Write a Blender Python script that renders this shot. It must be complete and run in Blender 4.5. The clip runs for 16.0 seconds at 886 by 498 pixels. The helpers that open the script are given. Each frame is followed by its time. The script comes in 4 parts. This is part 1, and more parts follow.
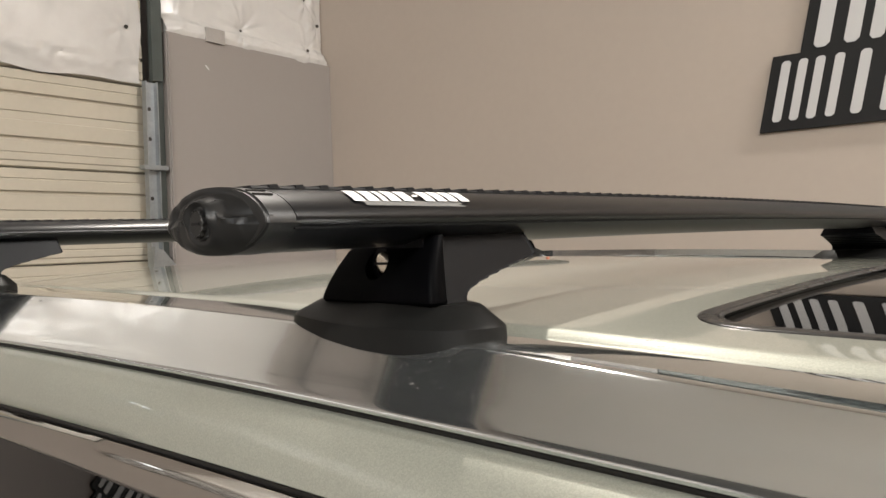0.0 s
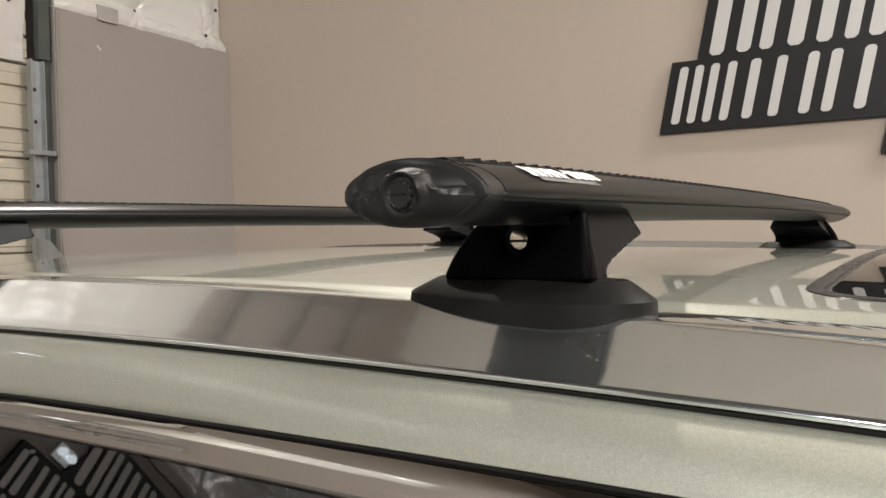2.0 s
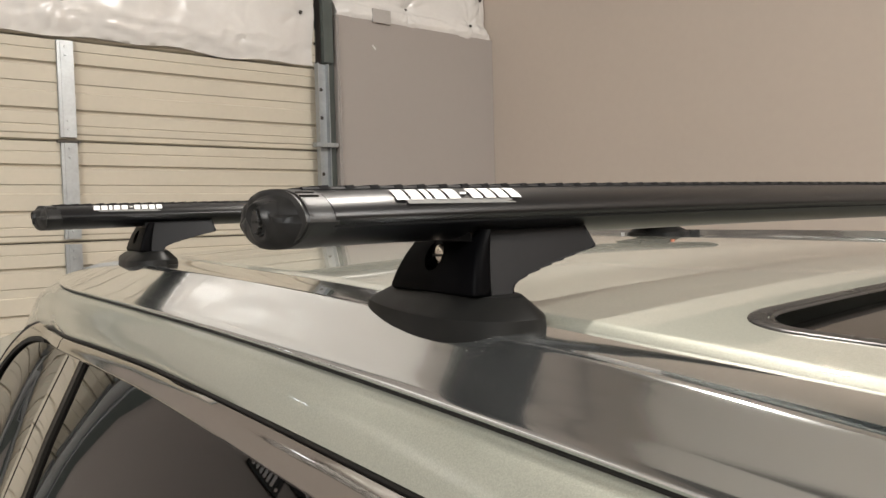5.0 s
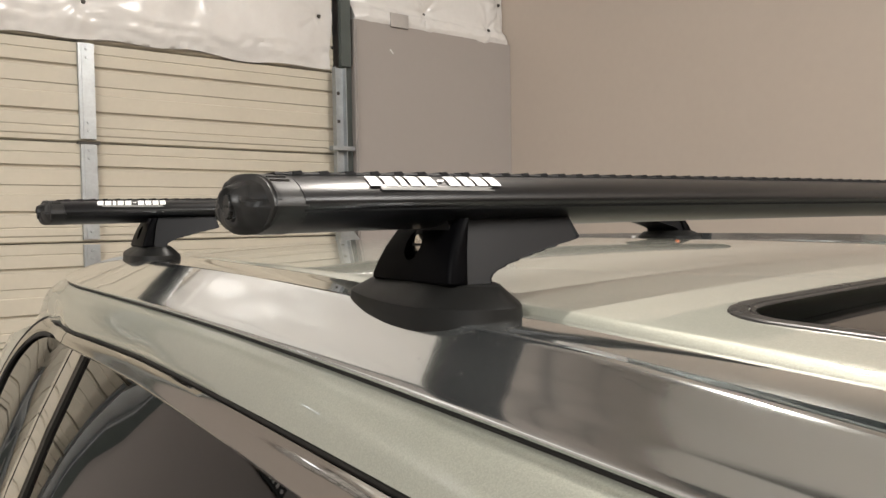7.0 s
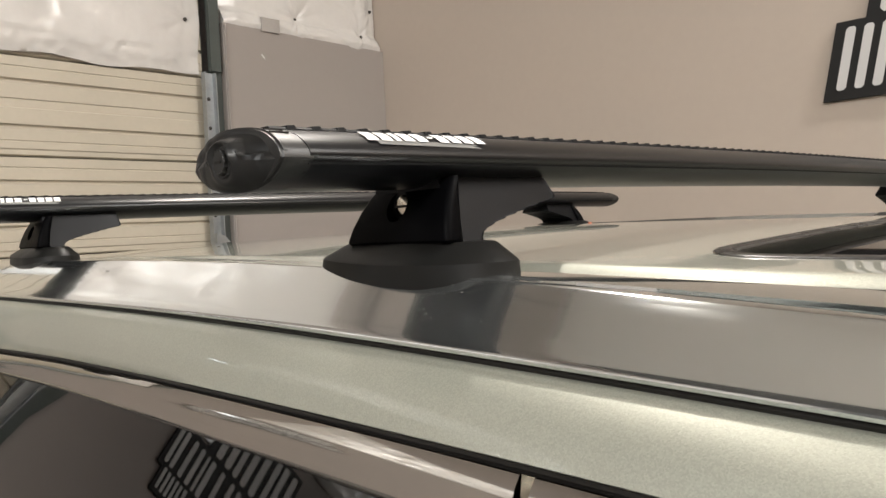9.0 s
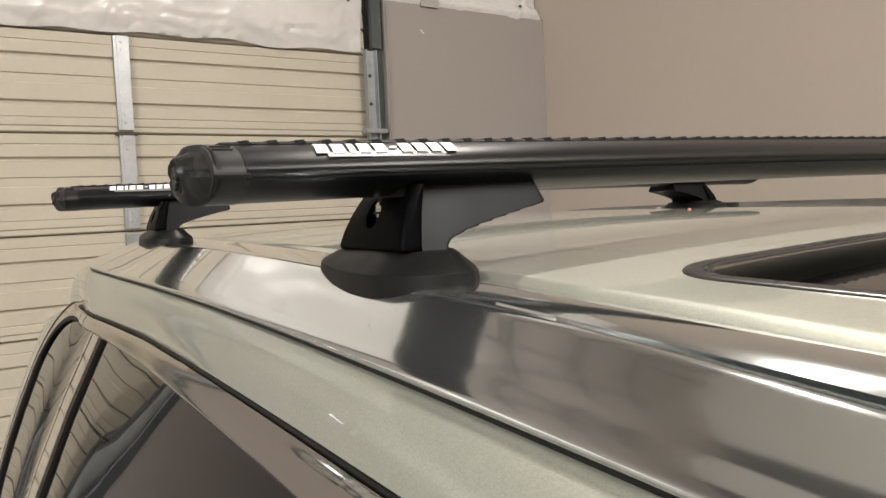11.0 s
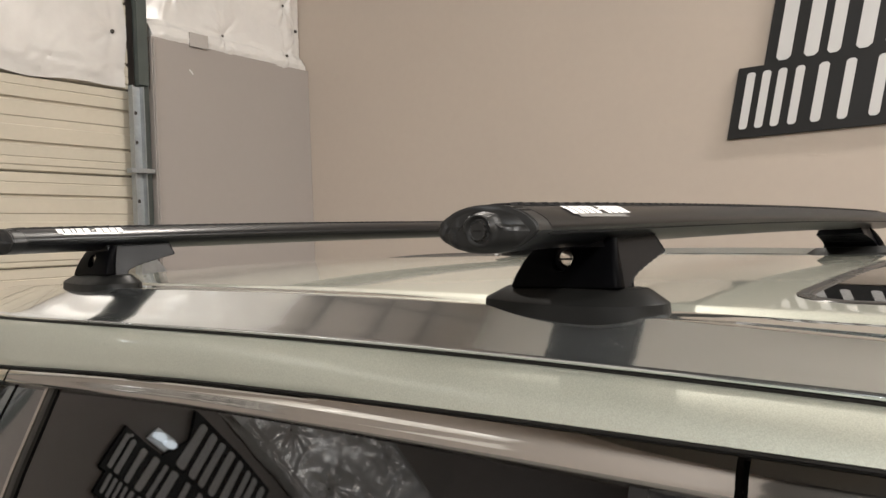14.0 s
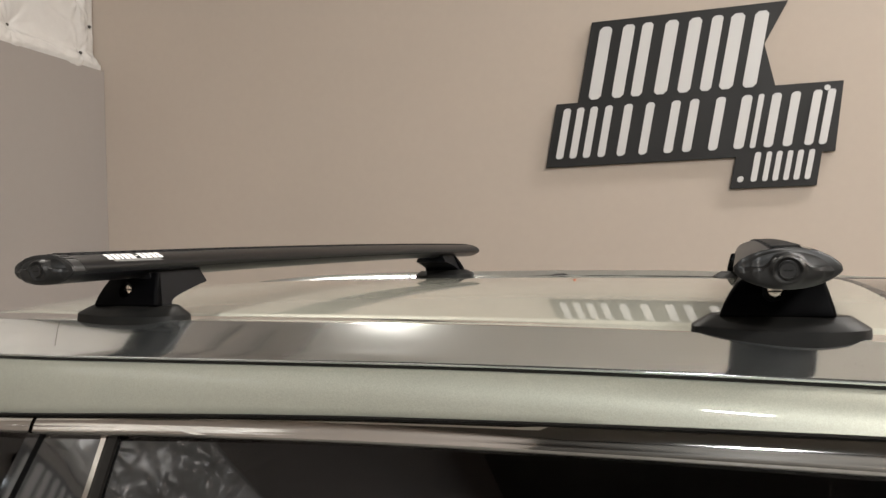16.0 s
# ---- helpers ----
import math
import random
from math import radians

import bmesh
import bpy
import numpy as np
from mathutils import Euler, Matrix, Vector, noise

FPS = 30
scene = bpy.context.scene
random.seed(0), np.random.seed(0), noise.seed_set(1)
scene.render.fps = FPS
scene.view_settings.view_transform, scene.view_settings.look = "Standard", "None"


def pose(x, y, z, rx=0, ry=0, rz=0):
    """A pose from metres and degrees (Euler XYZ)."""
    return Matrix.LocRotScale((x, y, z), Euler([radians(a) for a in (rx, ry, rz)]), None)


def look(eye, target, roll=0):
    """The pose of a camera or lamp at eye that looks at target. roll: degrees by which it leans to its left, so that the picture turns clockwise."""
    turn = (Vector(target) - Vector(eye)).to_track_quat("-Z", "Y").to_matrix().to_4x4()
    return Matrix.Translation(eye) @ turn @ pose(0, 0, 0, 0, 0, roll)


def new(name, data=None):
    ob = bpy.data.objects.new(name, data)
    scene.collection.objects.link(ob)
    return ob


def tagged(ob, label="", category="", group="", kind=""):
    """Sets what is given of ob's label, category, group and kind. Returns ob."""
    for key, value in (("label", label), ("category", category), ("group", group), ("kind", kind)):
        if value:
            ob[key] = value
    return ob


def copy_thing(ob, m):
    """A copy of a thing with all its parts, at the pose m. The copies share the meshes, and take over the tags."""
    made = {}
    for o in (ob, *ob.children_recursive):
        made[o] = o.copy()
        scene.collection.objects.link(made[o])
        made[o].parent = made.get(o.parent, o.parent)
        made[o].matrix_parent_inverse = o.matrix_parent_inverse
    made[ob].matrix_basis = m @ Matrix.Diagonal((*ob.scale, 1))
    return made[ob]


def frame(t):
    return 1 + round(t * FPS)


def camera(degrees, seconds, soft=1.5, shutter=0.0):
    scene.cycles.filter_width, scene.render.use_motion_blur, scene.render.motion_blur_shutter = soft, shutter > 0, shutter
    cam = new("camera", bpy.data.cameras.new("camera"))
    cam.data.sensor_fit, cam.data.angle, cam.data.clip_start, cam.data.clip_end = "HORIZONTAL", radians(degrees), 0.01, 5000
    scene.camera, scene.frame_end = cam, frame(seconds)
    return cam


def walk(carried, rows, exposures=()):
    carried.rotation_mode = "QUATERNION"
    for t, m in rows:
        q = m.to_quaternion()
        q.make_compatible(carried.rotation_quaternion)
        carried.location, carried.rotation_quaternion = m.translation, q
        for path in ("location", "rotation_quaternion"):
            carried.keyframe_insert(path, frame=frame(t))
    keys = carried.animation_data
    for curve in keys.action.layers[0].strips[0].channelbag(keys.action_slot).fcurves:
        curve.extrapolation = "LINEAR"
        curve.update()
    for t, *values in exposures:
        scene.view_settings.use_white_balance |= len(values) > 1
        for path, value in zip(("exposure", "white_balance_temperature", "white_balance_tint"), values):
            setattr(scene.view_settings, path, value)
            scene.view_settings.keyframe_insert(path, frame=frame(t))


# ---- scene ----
cam = camera(60.5, 16.0)
PATH = [
    (0, (-0.031, 0.012, 1.906), (-1.266, 1.585, 1.883), -1.8),
    (0.5, (-0.094, -0.031, 1.907), (-1.119, 1.686, 1.895), -1.7),
    (1, (-0.133, -0.055, 1.91), (-1.026, 1.734, 1.89), -1.6),
    (1.5, (-0.154, -0.07, 1.908), (-1.025, 1.73, 1.878), -1.5),
    (2, (-0.161, -0.078, 1.899), (-1.134, 1.669, 1.856), -1.3),
    (2.5, (-0.12, -0.049, 1.903), (-1.249, 1.601, 1.845), -1.4),
    (3, (-0.062, -0.023, 1.907), (-1.322, 1.528, 1.828), -1.1),
    (3.5, (-0.015, -0.002, 1.913), (-1.377, 1.46, 1.824), -1.0),
    (4, (0.004, 0.014, 1.913), (-1.445, 1.39, 1.826), -1.2),
    (4.5, (0.022, 0.028, 1.919), (-1.495, 1.329, 1.835), -1.4),
    (5, (0.04, 0.045, 1.918), (-1.514, 1.302, 1.833), -1.5),
    (5.2, (0.048, 0.053, 1.918), (-1.52, 1.29, 1.831), -1.7),
    (7.5, (0.052, 0.069, 1.894), (-1.533, 1.287, 1.833), -0.9),
    (8, (0.006, 0.053, 1.876), (-1.423, 1.451, 1.831), -1.9),
    (8.5, (-0.016, 0.024, 1.873), (-1.327, 1.533, 1.825), -3.3),
    (9, (-0.002, 0.016, 1.877), (-1.357, 1.486, 1.825), -2.9),
    (9.5, (0.03, 0.053, 1.885), (-1.459, 1.387, 1.812), -2.6),
    (10, (0.063, 0.091, 1.896), (-1.543, 1.278, 1.79), -2.6),
    (10.2, (0.081, 0.105, 1.895), (-1.574, 1.221, 1.781), -2.7),
    (12.5, (0.063, 0.119, 1.9), (-1.57, 1.27, 1.808), -2.6),
    (13, (0.041, 0.041, 1.909), (-1.446, 1.377, 1.845), -2.4),
    (13.5, (-0.011, -0.083, 1.913), (-1.344, 1.408, 1.876), -2.0),
    (14, (-0.078, -0.217, 1.913), (-1.211, 1.431, 1.887), -2.1),
    (14.5, (-0.123, -0.319, 1.923), (-1.111, 1.42, 1.881), -2.6),
    (14.8, (-0.182, -0.36, 1.915), (-1.091, 1.421, 1.863), -2.1),
    (15, (-0.235, -0.369, 1.915), (-1.089, 1.439, 1.855), -1.9),
    (15.5, (-0.354, -0.386, 1.93), (-1.065, 1.483, 1.882), -1.0),
    (16, (-0.456, -0.428, 1.945), (-1.001, 1.496, 1.937), -1.6),
]
walk(cam, [(t, look(eye, target, roll)) for t, eye, target, roll in PATH],
     exposures=[(0, 0.15), (1.5, 0.13), (3.5, 0.23), (5, 0.22), (9, 0.23), (12.5, 0.18), (14, 0.27), (16, 0.15)])

# ---- light ----
world = bpy.data.worlds.new("room_air")
world.use_nodes = True
world.node_tree.nodes["Background"].inputs[0].default_value = (0.9, 0.85, 0.8, 1)
world.node_tree.nodes["Background"].inputs[1].default_value = 0.02
scene.world = world
scene.view_settings.exposure = 0.0


def area_lamp(name, at, target, size, size_y, watts, colour):
    data = bpy.data.lights.new(name, "AREA")
    data.shape, data.size, data.size_y, data.energy, data.color = "RECTANGLE", size, size_y, watts, colour
    ob = new(name, data)
    ob.matrix_world = look(at, target)
    return ob


WARM = (1.0, 0.968, 0.925)
AMBER = (1.0, 0.93, 0.85)
COOL = (0.94, 0.98, 1.0)
LAMPS = [(-0.25, -9.5, 6.8, 520, COOL, 0.9, 0.6), (4.2, -1.8, 6.8, 120, WARM, 4.0, 0.3), (4.4, 2.6, 6.8, 610, WARM, 5.0, 0.5), (3.8, -8.0, 6.8, 1800, WARM, 1.2, 0.6)]
for lx, ly, lz, lw, lc, ll, lb in LAMPS:
    area_lamp("tube_lamp_light", (lx, ly, lz - 0.07), (lx, ly, 0), ll, lb, lw, lc)
FLOOD_AT, FLOOD_TO = Vector((-3.0, 3.3, 6.9)), Vector((-0.3, 0.7, 1.85))
flood_light = area_lamp("floodlight_light", FLOOD_AT, FLOOD_TO, 0.16, 0.16, 22, AMBER)
flood_light.data.spread = radians(60)


# ---- materials ----
def material(name, colour, rough=0.5, metal=0.0, coat=0.0, coat_rough=0.03, spec=0.5, vary=0.12, scale=6.0, fine=120.0,
             bump=0.0, bump_scale=200.0, bump_depth=0.002, rough_vary=0.1, transmission=0.0, piece=False, stretch=(1, 1, 1)):
    m = bpy.data.materials.new(name)
    m.use_nodes = True
    nt = m.node_tree
    b = nt.nodes["Principled BSDF"]
    b.inputs["Roughness"].default_value = rough
    b.inputs["Metallic"].default_value = metal
    b.inputs["Coat Weight"].default_value = coat
    b.inputs["Coat Roughness"].default_value = coat_rough
    b.inputs["Specular IOR Level"].default_value = spec
    b.inputs["Transmission Weight"].default_value = transmission
    tc = nt.nodes.new("ShaderNodeTexCoord")
    mp = nt.nodes.new("ShaderNodeMapping")
    mp.inputs["Scale"].default_value = stretch
    nt.links.new(tc.outputs["Object"], mp.inputs[0])

    def noise_node(s, detail=4.0):
        n = nt.nodes.new("ShaderNodeTexNoise")
        n.inputs["Scale"].default_value, n.inputs["Detail"].default_value = s, detail
        nt.links.new(mp.outputs[0], n.inputs["Vector"])
        return n
    n1, n2 = noise_node(scale), noise_node(fine, 2.0)
    add = nt.nodes.new("ShaderNodeMath")
    add.operation = "MULTIPLY_ADD"
    nt.links.new(n2.outputs[0], add.inputs[0])
    add.inputs[1].default_value = 0.5
    nt.links.new(n1.outputs[0], add.inputs[2])
    ramp = nt.nodes.new("ShaderNodeMapRange")
    ramp.inputs[1].default_value, ramp.inputs[2].default_value = 0.35, 1.15
    ramp.inputs[3].default_value, ramp.inputs[4].default_value = 1 - vary, 1 + vary
    nt.links.new(add.outputs[0], ramp.inputs[0])
    mul = nt.nodes.new("ShaderNodeVectorMath")
    mul.operation = "SCALE"
    mul.inputs[0].default_value = colour
    if piece:
        info = nt.nodes.new("ShaderNodeObjectInfo")
        pr = nt.nodes.new("ShaderNodeMath")
        pr.operation = "MULTIPLY_ADD"
        pr.inputs[1].default_value = 0.12
        nt.links.new(info.outputs["Random"], pr.inputs[0])
        nt.links.new(ramp.outputs[0], pr.inputs[2])
        nt.links.new(pr.outputs[0], mul.inputs["Scale"])
    else:
        nt.links.new(ramp.outputs[0], mul.inputs["Scale"])
    nt.links.new(mul.outputs[0], b.inputs["Base Color"])
    rr = nt.nodes.new("ShaderNodeMapRange")
    rr.inputs[1].default_value, rr.inputs[2].default_value = 0.3, 0.7
    rr.inputs[3].default_value, rr.inputs[4].default_value = rough * (1 - rough_vary), min(1.0, rough * (1 + rough_vary))
    nt.links.new(n1.outputs[0], rr.inputs[0])
    nt.links.new(rr.outputs[0], b.inputs["Roughness"])
    if bump:
        nb = noise_node(bump_scale, 3.0)
        bp = nt.nodes.new("ShaderNodeBump")
        bp.inputs["Strength"].default_value, bp.inputs["Distance"].default_value = bump, bump_depth
        nt.links.new(nb.outputs[0], bp.inputs["Height"])
        nt.links.new(bp.outputs[0], b.inputs["Normal"])
    return m


def paint_material():
    """Silver-green metallic car paint: flakes under a clear coat, with a little dust."""
    m = material("metallic_paint", (0.335, 0.340, 0.288), 0.48, 0.50, 1.0, 0.012, vary=0.03, scale=3.0, fine=40.0)
    nt = m.node_tree
    b = nt.nodes["Principled BSDF"]
    tc = nt.nodes.new("ShaderNodeTexCoord")
    vo = nt.nodes.new("ShaderNodeTexVoronoi")
    vo.inputs["Scale"].default_value = 1400.0
    nt.links.new(tc.outputs["Object"], vo.inputs["Vector"])
    sub = nt.nodes.new("ShaderNodeVectorMath")
    sub.operation = "SUBTRACT"
    sub.inputs[1].default_value = (0.5, 0.5, 0.5)
    nt.links.new(vo.outputs["Color"], sub.inputs[0])
    sc = nt.nodes.new("ShaderNodeVectorMath")
    sc.operation = "SCALE"
    sc.inputs["Scale"].default_value = 0.055
    nt.links.new(sub.outputs[0], sc.inputs[0])
    geo = nt.nodes.new("ShaderNodeNewGeometry")
    ad = nt.nodes.new("ShaderNodeVectorMath")
    nt.links.new(geo.outputs["Normal"], ad.inputs[0])
    nt.links.new(sc.outputs[0], ad.inputs[1])
    nm = nt.nodes.new("ShaderNodeVectorMath")
    nm.operation = "NORMALIZE"
    nt.links.new(ad.outputs[0], nm.inputs[0])
    nt.links.new(nm.outputs[0], b.inputs["Normal"])
    b.inputs["Coat IOR"].default_value = 1.5
    # each flake catches the light a little differently; a film of dust roughens broad patches
    old = b.inputs["Base Color"].links[0].from_socket
    sep = nt.nodes.new("ShaderNodeSeparateXYZ")
    nt.links.new(vo.outputs["Color"], sep.inputs[0])
    fl = nt.nodes.new("ShaderNodeMapRange")
    fl.inputs[3].default_value, fl.inputs[4].default_value = 0.91, 1.09
    nt.links.new(sep.outputs[0], fl.inputs[0])
    fs = nt.nodes.new("ShaderNodeVectorMath")
    fs.operation = "SCALE"
    nt.links.new(old, fs.inputs[0])
    nt.links.new(fl.outputs[0], fs.inputs["Scale"])
    nt.links.new(fs.outputs[0], b.inputs["Base Color"])
    film = nt.nodes.new("ShaderNodeTexNoise")
    film.inputs["Scale"].default_value, film.inputs["Detail"].default_value = 9.0, 6.0
    nt.links.new(tc.outputs["Object"], film.inputs["Vector"])
    fr = nt.nodes.new("ShaderNodeMapRange")
    fr.inputs[1].default_value, fr.inputs[2].default_value = 0.35, 0.75
    fr.inputs[3].default_value, fr.inputs[4].default_value = 0.008, 0.03
    nt.links.new(film.outputs[0], fr.inputs[0])
    nt.links.new(fr.outputs[0], b.inputs["Coat Roughness"])
    return m


PAINT = paint_material()
RAIL = material("polished_aluminium", (0.71, 0.74, 0.735), 0.10, 0.97, coat=1.0, coat_rough=0.02, vary=0.04, scale=10, fine=60, rough_vary=0.2, stretch=(0.06, 1, 1))
CHROME = material("brushed_bright_trim", (0.47, 0.45, 0.42), 0.07, 1.0, vary=0.03, scale=4.0, rough_vary=0.3)
SEAL = material("black_rubber_seal", (0.010, 0.009, 0.008), 0.5, spec=0.2, vary=0.2, scale=30)
GLASS = material("privacy_glass", (0.010, 0.010, 0.010), 0.015, transmission=1.0, vary=0.02, rough_vary=0.0)
GLOSS_BLACK = material("gloss_black_trim", (0.012, 0.012, 0.012), 0.06, coat=1.0, vary=0.1)
SUN_FRAME = material("satin_black_frame", (0.020, 0.019, 0.018), 0.28, spec=0.3, vary=0.08, scale=20)
CABIN = material("dark_cabin_cloth", (0.02, 0.02, 0.02), 0.9, vary=0.3, scale=15)
BAR = material("black_anodised_aluminium", (0.0035, 0.0035, 0.0040), 0.32, 0.0, spec=0.22, vary=0.08, scale=8, bump=0.15, bump_scale=900, bump_depth=0.00005, stretch=(1, 0.15, 1))
CAP = material("moulded_black_plastic", (0.0085, 0.0083, 0.0080), 0.42, spec=0.36, vary=0.15, scale=40, bump=0.3, bump_scale=1500, bump_depth=0.00005)
FOOT = material("satin_black_plastic", (0.0012, 0.0012, 0.0015), 0.42, spec=0.022, vary=0.12, scale=30, bump=0.25, bump_scale=1800, bump_depth=0.00005)
ARM = material("satin_black_arm_plastic", (0.0030, 0.0032, 0.0040), 0.38, spec=0.10, vary=0.12, scale=30, bump=0.25, bump_scale=1800, bump_depth=0.00005)
PAD = material("charcoal_rubber", (0.0070, 0.0070, 0.0066), 0.46, spec=0.15, vary=0.15, scale=30, bump=0.4, bump_scale=1500, bump_depth=0.00005)
RIBS = material("ribbed_black_rubber", (0.005, 0.005, 0.0055), 0.6, spec=0.12, vary=0.2, scale=60, piece=True)
STEEL = material("zinc_screw_steel", (0.72, 0.66, 0.56), 0.22, 1.0, vary=0.1, scale=90)
WHITE_PRINT = material("white_print", (0.78, 0.78, 0.77), 0.5, vary=0.03)
GREY_FILM = material("clear_grey_decal_film", (0.16, 0.16, 0.155), 0.3, vary=0.05)
WALL = material("taupe_wall_paint", (0.425, 0.364, 0.309), 0.75, spec=0.25, vary=0.035, scale=0.9, fine=25, bump=0.12, bump_scale=260)
PANEL = material("grey_wall_panel_paint", (0.268, 0.241, 0.224), 0.7, spec=0.25, vary=0.03, scale=1.2, fine=30, bump=0.08, bump_scale=240)
DOOR_PAINT = material("cream_door_enamel", (0.43, 0.392, 0.318), 0.45, spec=0.35, vary=0.06, scale=2.5, fine=40)
PLASTIC_SHEET = material("white_plastic_sheet", (0.56, 0.545, 0.525), 0.24, spec=0.55, vary=0.06, scale=3.0, fine=25, bump=0.35, bump_scale=14)
GALV = material("galvanised_steel", (0.36, 0.385, 0.40), 0.38, 0.85, vary=0.18, scale=14, fine=70)
DARK_STEEL = material("dark_green_steel", (0.055, 0.065, 0.06), 0.5, 0.2, vary=0.2, scale=9)
PIN = material("dark_pin_metal", (0.05, 0.045, 0.04), 0.5, 0.5)
SIGN_BLACK = material("black_sign_board", (0.011, 0.010, 0.0095), 0.5, spec=0.25, vary=0.08, scale=5)
SIGN_WHITE = material("white_sign_vinyl", (0.50, 0.49, 0.48), 0.45, vary=0.02, scale=5)
CONCRETE = material("sealed_concrete", (0.15, 0.145, 0.135), 0.35, vary=0.2, scale=1.2, fine=18, bump=0.1, bump_scale=60)
PALE_WALL = material("dark_end_wall_paint", (0.055, 0.052, 0.048), 0.7, vary=0.08, scale=1.0)
DARK_WALL = material("dark_roof_deck", (0.08, 0.076, 0.07), 0.8, vary=0.15, scale=1.5)
CEIL = material("pale_insulated_ceiling", (0.78, 0.77, 0.75), 0.7, vary=0.05, scale=1.0)
GIRT = material("grey_primed_steel", (0.13, 0.12, 0.11), 0.55, vary=0.15)
TYRE = material("tyre_rubber", (0.02, 0.02, 0.02), 0.8, vary=0.2, scale=20)
RIM = material("alloy_rim", (0.5, 0.5, 0.5), 0.3, 1.0, vary=0.05)
LENS_RED = material("red_lamp_lens", (0.35, 0.01, 0.01), 0.1, coat=1.0)
LENS_CLEAR = material("clear_lamp_lens", (0.6, 0.6, 0.6), 0.1, coat=1.0)
ORANGE = material("orange_tag", (0.34, 0.09, 0.03), 0.5)
DUST = material("pale_dust", (0.24, 0.235, 0.22), 0.9, vary=0.3, scale=300)
TAPE = material("grey_tape", (0.33, 0.31, 0.29), 0.4)


def glow(name, colour, strength):
    m = bpy.data.materials.new(name)
    m.use_nodes = True
    b = m.node_tree.nodes["Principled BSDF"]
    b.inputs["Emission Color"].default_value = (*colour, 1)
    b.inputs["Emission Strength"].default_value = strength
    b.inputs["Base Color"].default_value = (*colour, 1)
    return m


TUBE = glow("lit_tube", (1.0, 0.9, 0.78), 9.0)
# cool white glow, used only by the wall lamp's two heads
LAMP_HEAD_GLOW = glow("lit_lamp_head", (0.85, 0.93, 1.0), 5.0)


# ---- building blocks ----
def empty(name, m=None, parent=None):
    ob = new(name)
    ob.empty_display_size = 0.05
    if parent is not None:
        ob.parent = parent
    if m is not None:
        ob.matrix_basis = m
    return ob


def part(name, bm, mat, parent=None, label="", smooth=0.0, bevel=0.0, m=None):
    """One bmesh as one mesh object, under a thing or a part. smooth: shade smooth below that angle in degrees."""
    me = bpy.data.meshes.new(name)
    bmesh.ops.recalc_face_normals(bm, faces=bm.faces)
    bm.to_mesh(me)
    bm.free()
    me.materials.append(mat)
    if smooth:
        me.polygons.foreach_set("use_smooth", [True] * len(me.polygons))
        me.set_sharp_from_angle(angle=radians(smooth))
    ob = new(name, me)
    if parent is not None:
        ob.parent = parent
    if m is not None:
        ob.matrix_basis = m
    if bevel:
        mod = ob.modifiers.new("edge", "BEVEL")
        mod.width, mod.segments, mod.limit_method, mod.angle_limit = bevel, 2, "ANGLE", radians(35)
    if label:
        ob["label"] = label
    return ob


def box(bm, x0, x1, y0, y1, z0, z1):
    vs = [bm.verts.new((x, y, z)) for x in (x0, x1) for y in (y0, y1) for z in (z0, z1)]
    for f in ((0, 1, 3, 2), (4, 6, 7, 5), (0, 4, 5, 1), (2, 3, 7, 6), (0, 2, 6, 4), (1, 5, 7, 3)):
        bm.faces.new([vs[i] for i in f])
    return bm


def boxes(*dims):
    bm = bmesh.new()
    for d in dims:
        box(bm, *d)
    return bm


def loft(rings, closed=True, caps=True, bm=None):
    """Skin a list of rings with equal point counts."""
    bm = bm or bmesh.new()
    vs = [[bm.verts.new(p) for p in r] for r in rings]
    n = len(rings[0])
    for a, b in zip(vs, vs[1:]):
        for i in range(n if closed else n - 1):
            j = (i + 1) % n
            bm.faces.new((a[i], a[j], b[j], b[i]))
    if caps and closed:
        bm.faces.new(vs[0][::-1])
        bm.faces.new(vs[-1])
    return bm


def prism(pts, lo, hi, axis=2, bm=None):
    """A polygon drawn out along one axis from lo to hi."""
    def at(p, h):
        q = list(p)
        q.insert(axis, h)
        return q
    return loft([[at(p, lo) for p in pts], [at(p, hi) for p in pts]], bm=bm)


def cyl(bm, centre, axis, r0, r1, depth, n=20):
    """A short round bar from centre along axis (0, 1, 2)."""
    rings = []
    for h, r in ((0.0, r0), (depth, r1)):
        ring = []
        for i in range(n):
            a = 2 * math.pi * i / n
            p = [r * math.cos(a), r * math.sin(a)]
            p.insert(axis, h)
            ring.append([c + q for c, q in zip(centre, p)])
        rings.append(ring)
    return loft(rings, bm=bm)


# ---- the room ----
X_W, Y_N, X_E, Y_S, CEILING = -3.90, 3.65, 7.0, -11.5, 7.5
tagged(part("floor", boxes((X_W - 0.2, X_E + 0.2, Y_S - 0.2, Y_N + 0.2, -0.15, 0.0)), CONCRETE), "sealed grey concrete workshop floor", "floor", kind="structure")
tagged(part("ceiling_bare", boxes((X_W - 0.2, X_E + 0.2, Y_S - 0.2, -1.6, CEILING, CEILING + 0.1)), DARK_WALL), "bare dark roof deck over the back of the workshop", "ceiling", kind="structure")
tagged(part("ceiling", boxes((X_W - 0.2, X_E + 0.2, -1.6, Y_N + 0.2, CEILING, CEILING + 0.1)), CEIL), "pale insulated workshop ceiling", "ceiling", kind="structure")
tagged(part("wall_north", boxes((X_W - 0.2, X_E + 0.2, Y_N, Y_N + 0.15, 0, CEILING)), WALL), "matt taupe painted workshop wall", "wall", kind="structure")
tagged(part("wall_south", boxes((X_W - 0.2, X_E + 0.2, Y_S - 0.15, Y_S, 0, CEILING)), PALE_WALL), "dark painted end wall of the workshop", "wall", kind="structure")
tagged(part("wall_east", boxes((X_E, X_E + 0.15, Y_S, Y_N, 0, CEILING)), WALL), "matt taupe painted workshop wall", "wall", kind="structure")
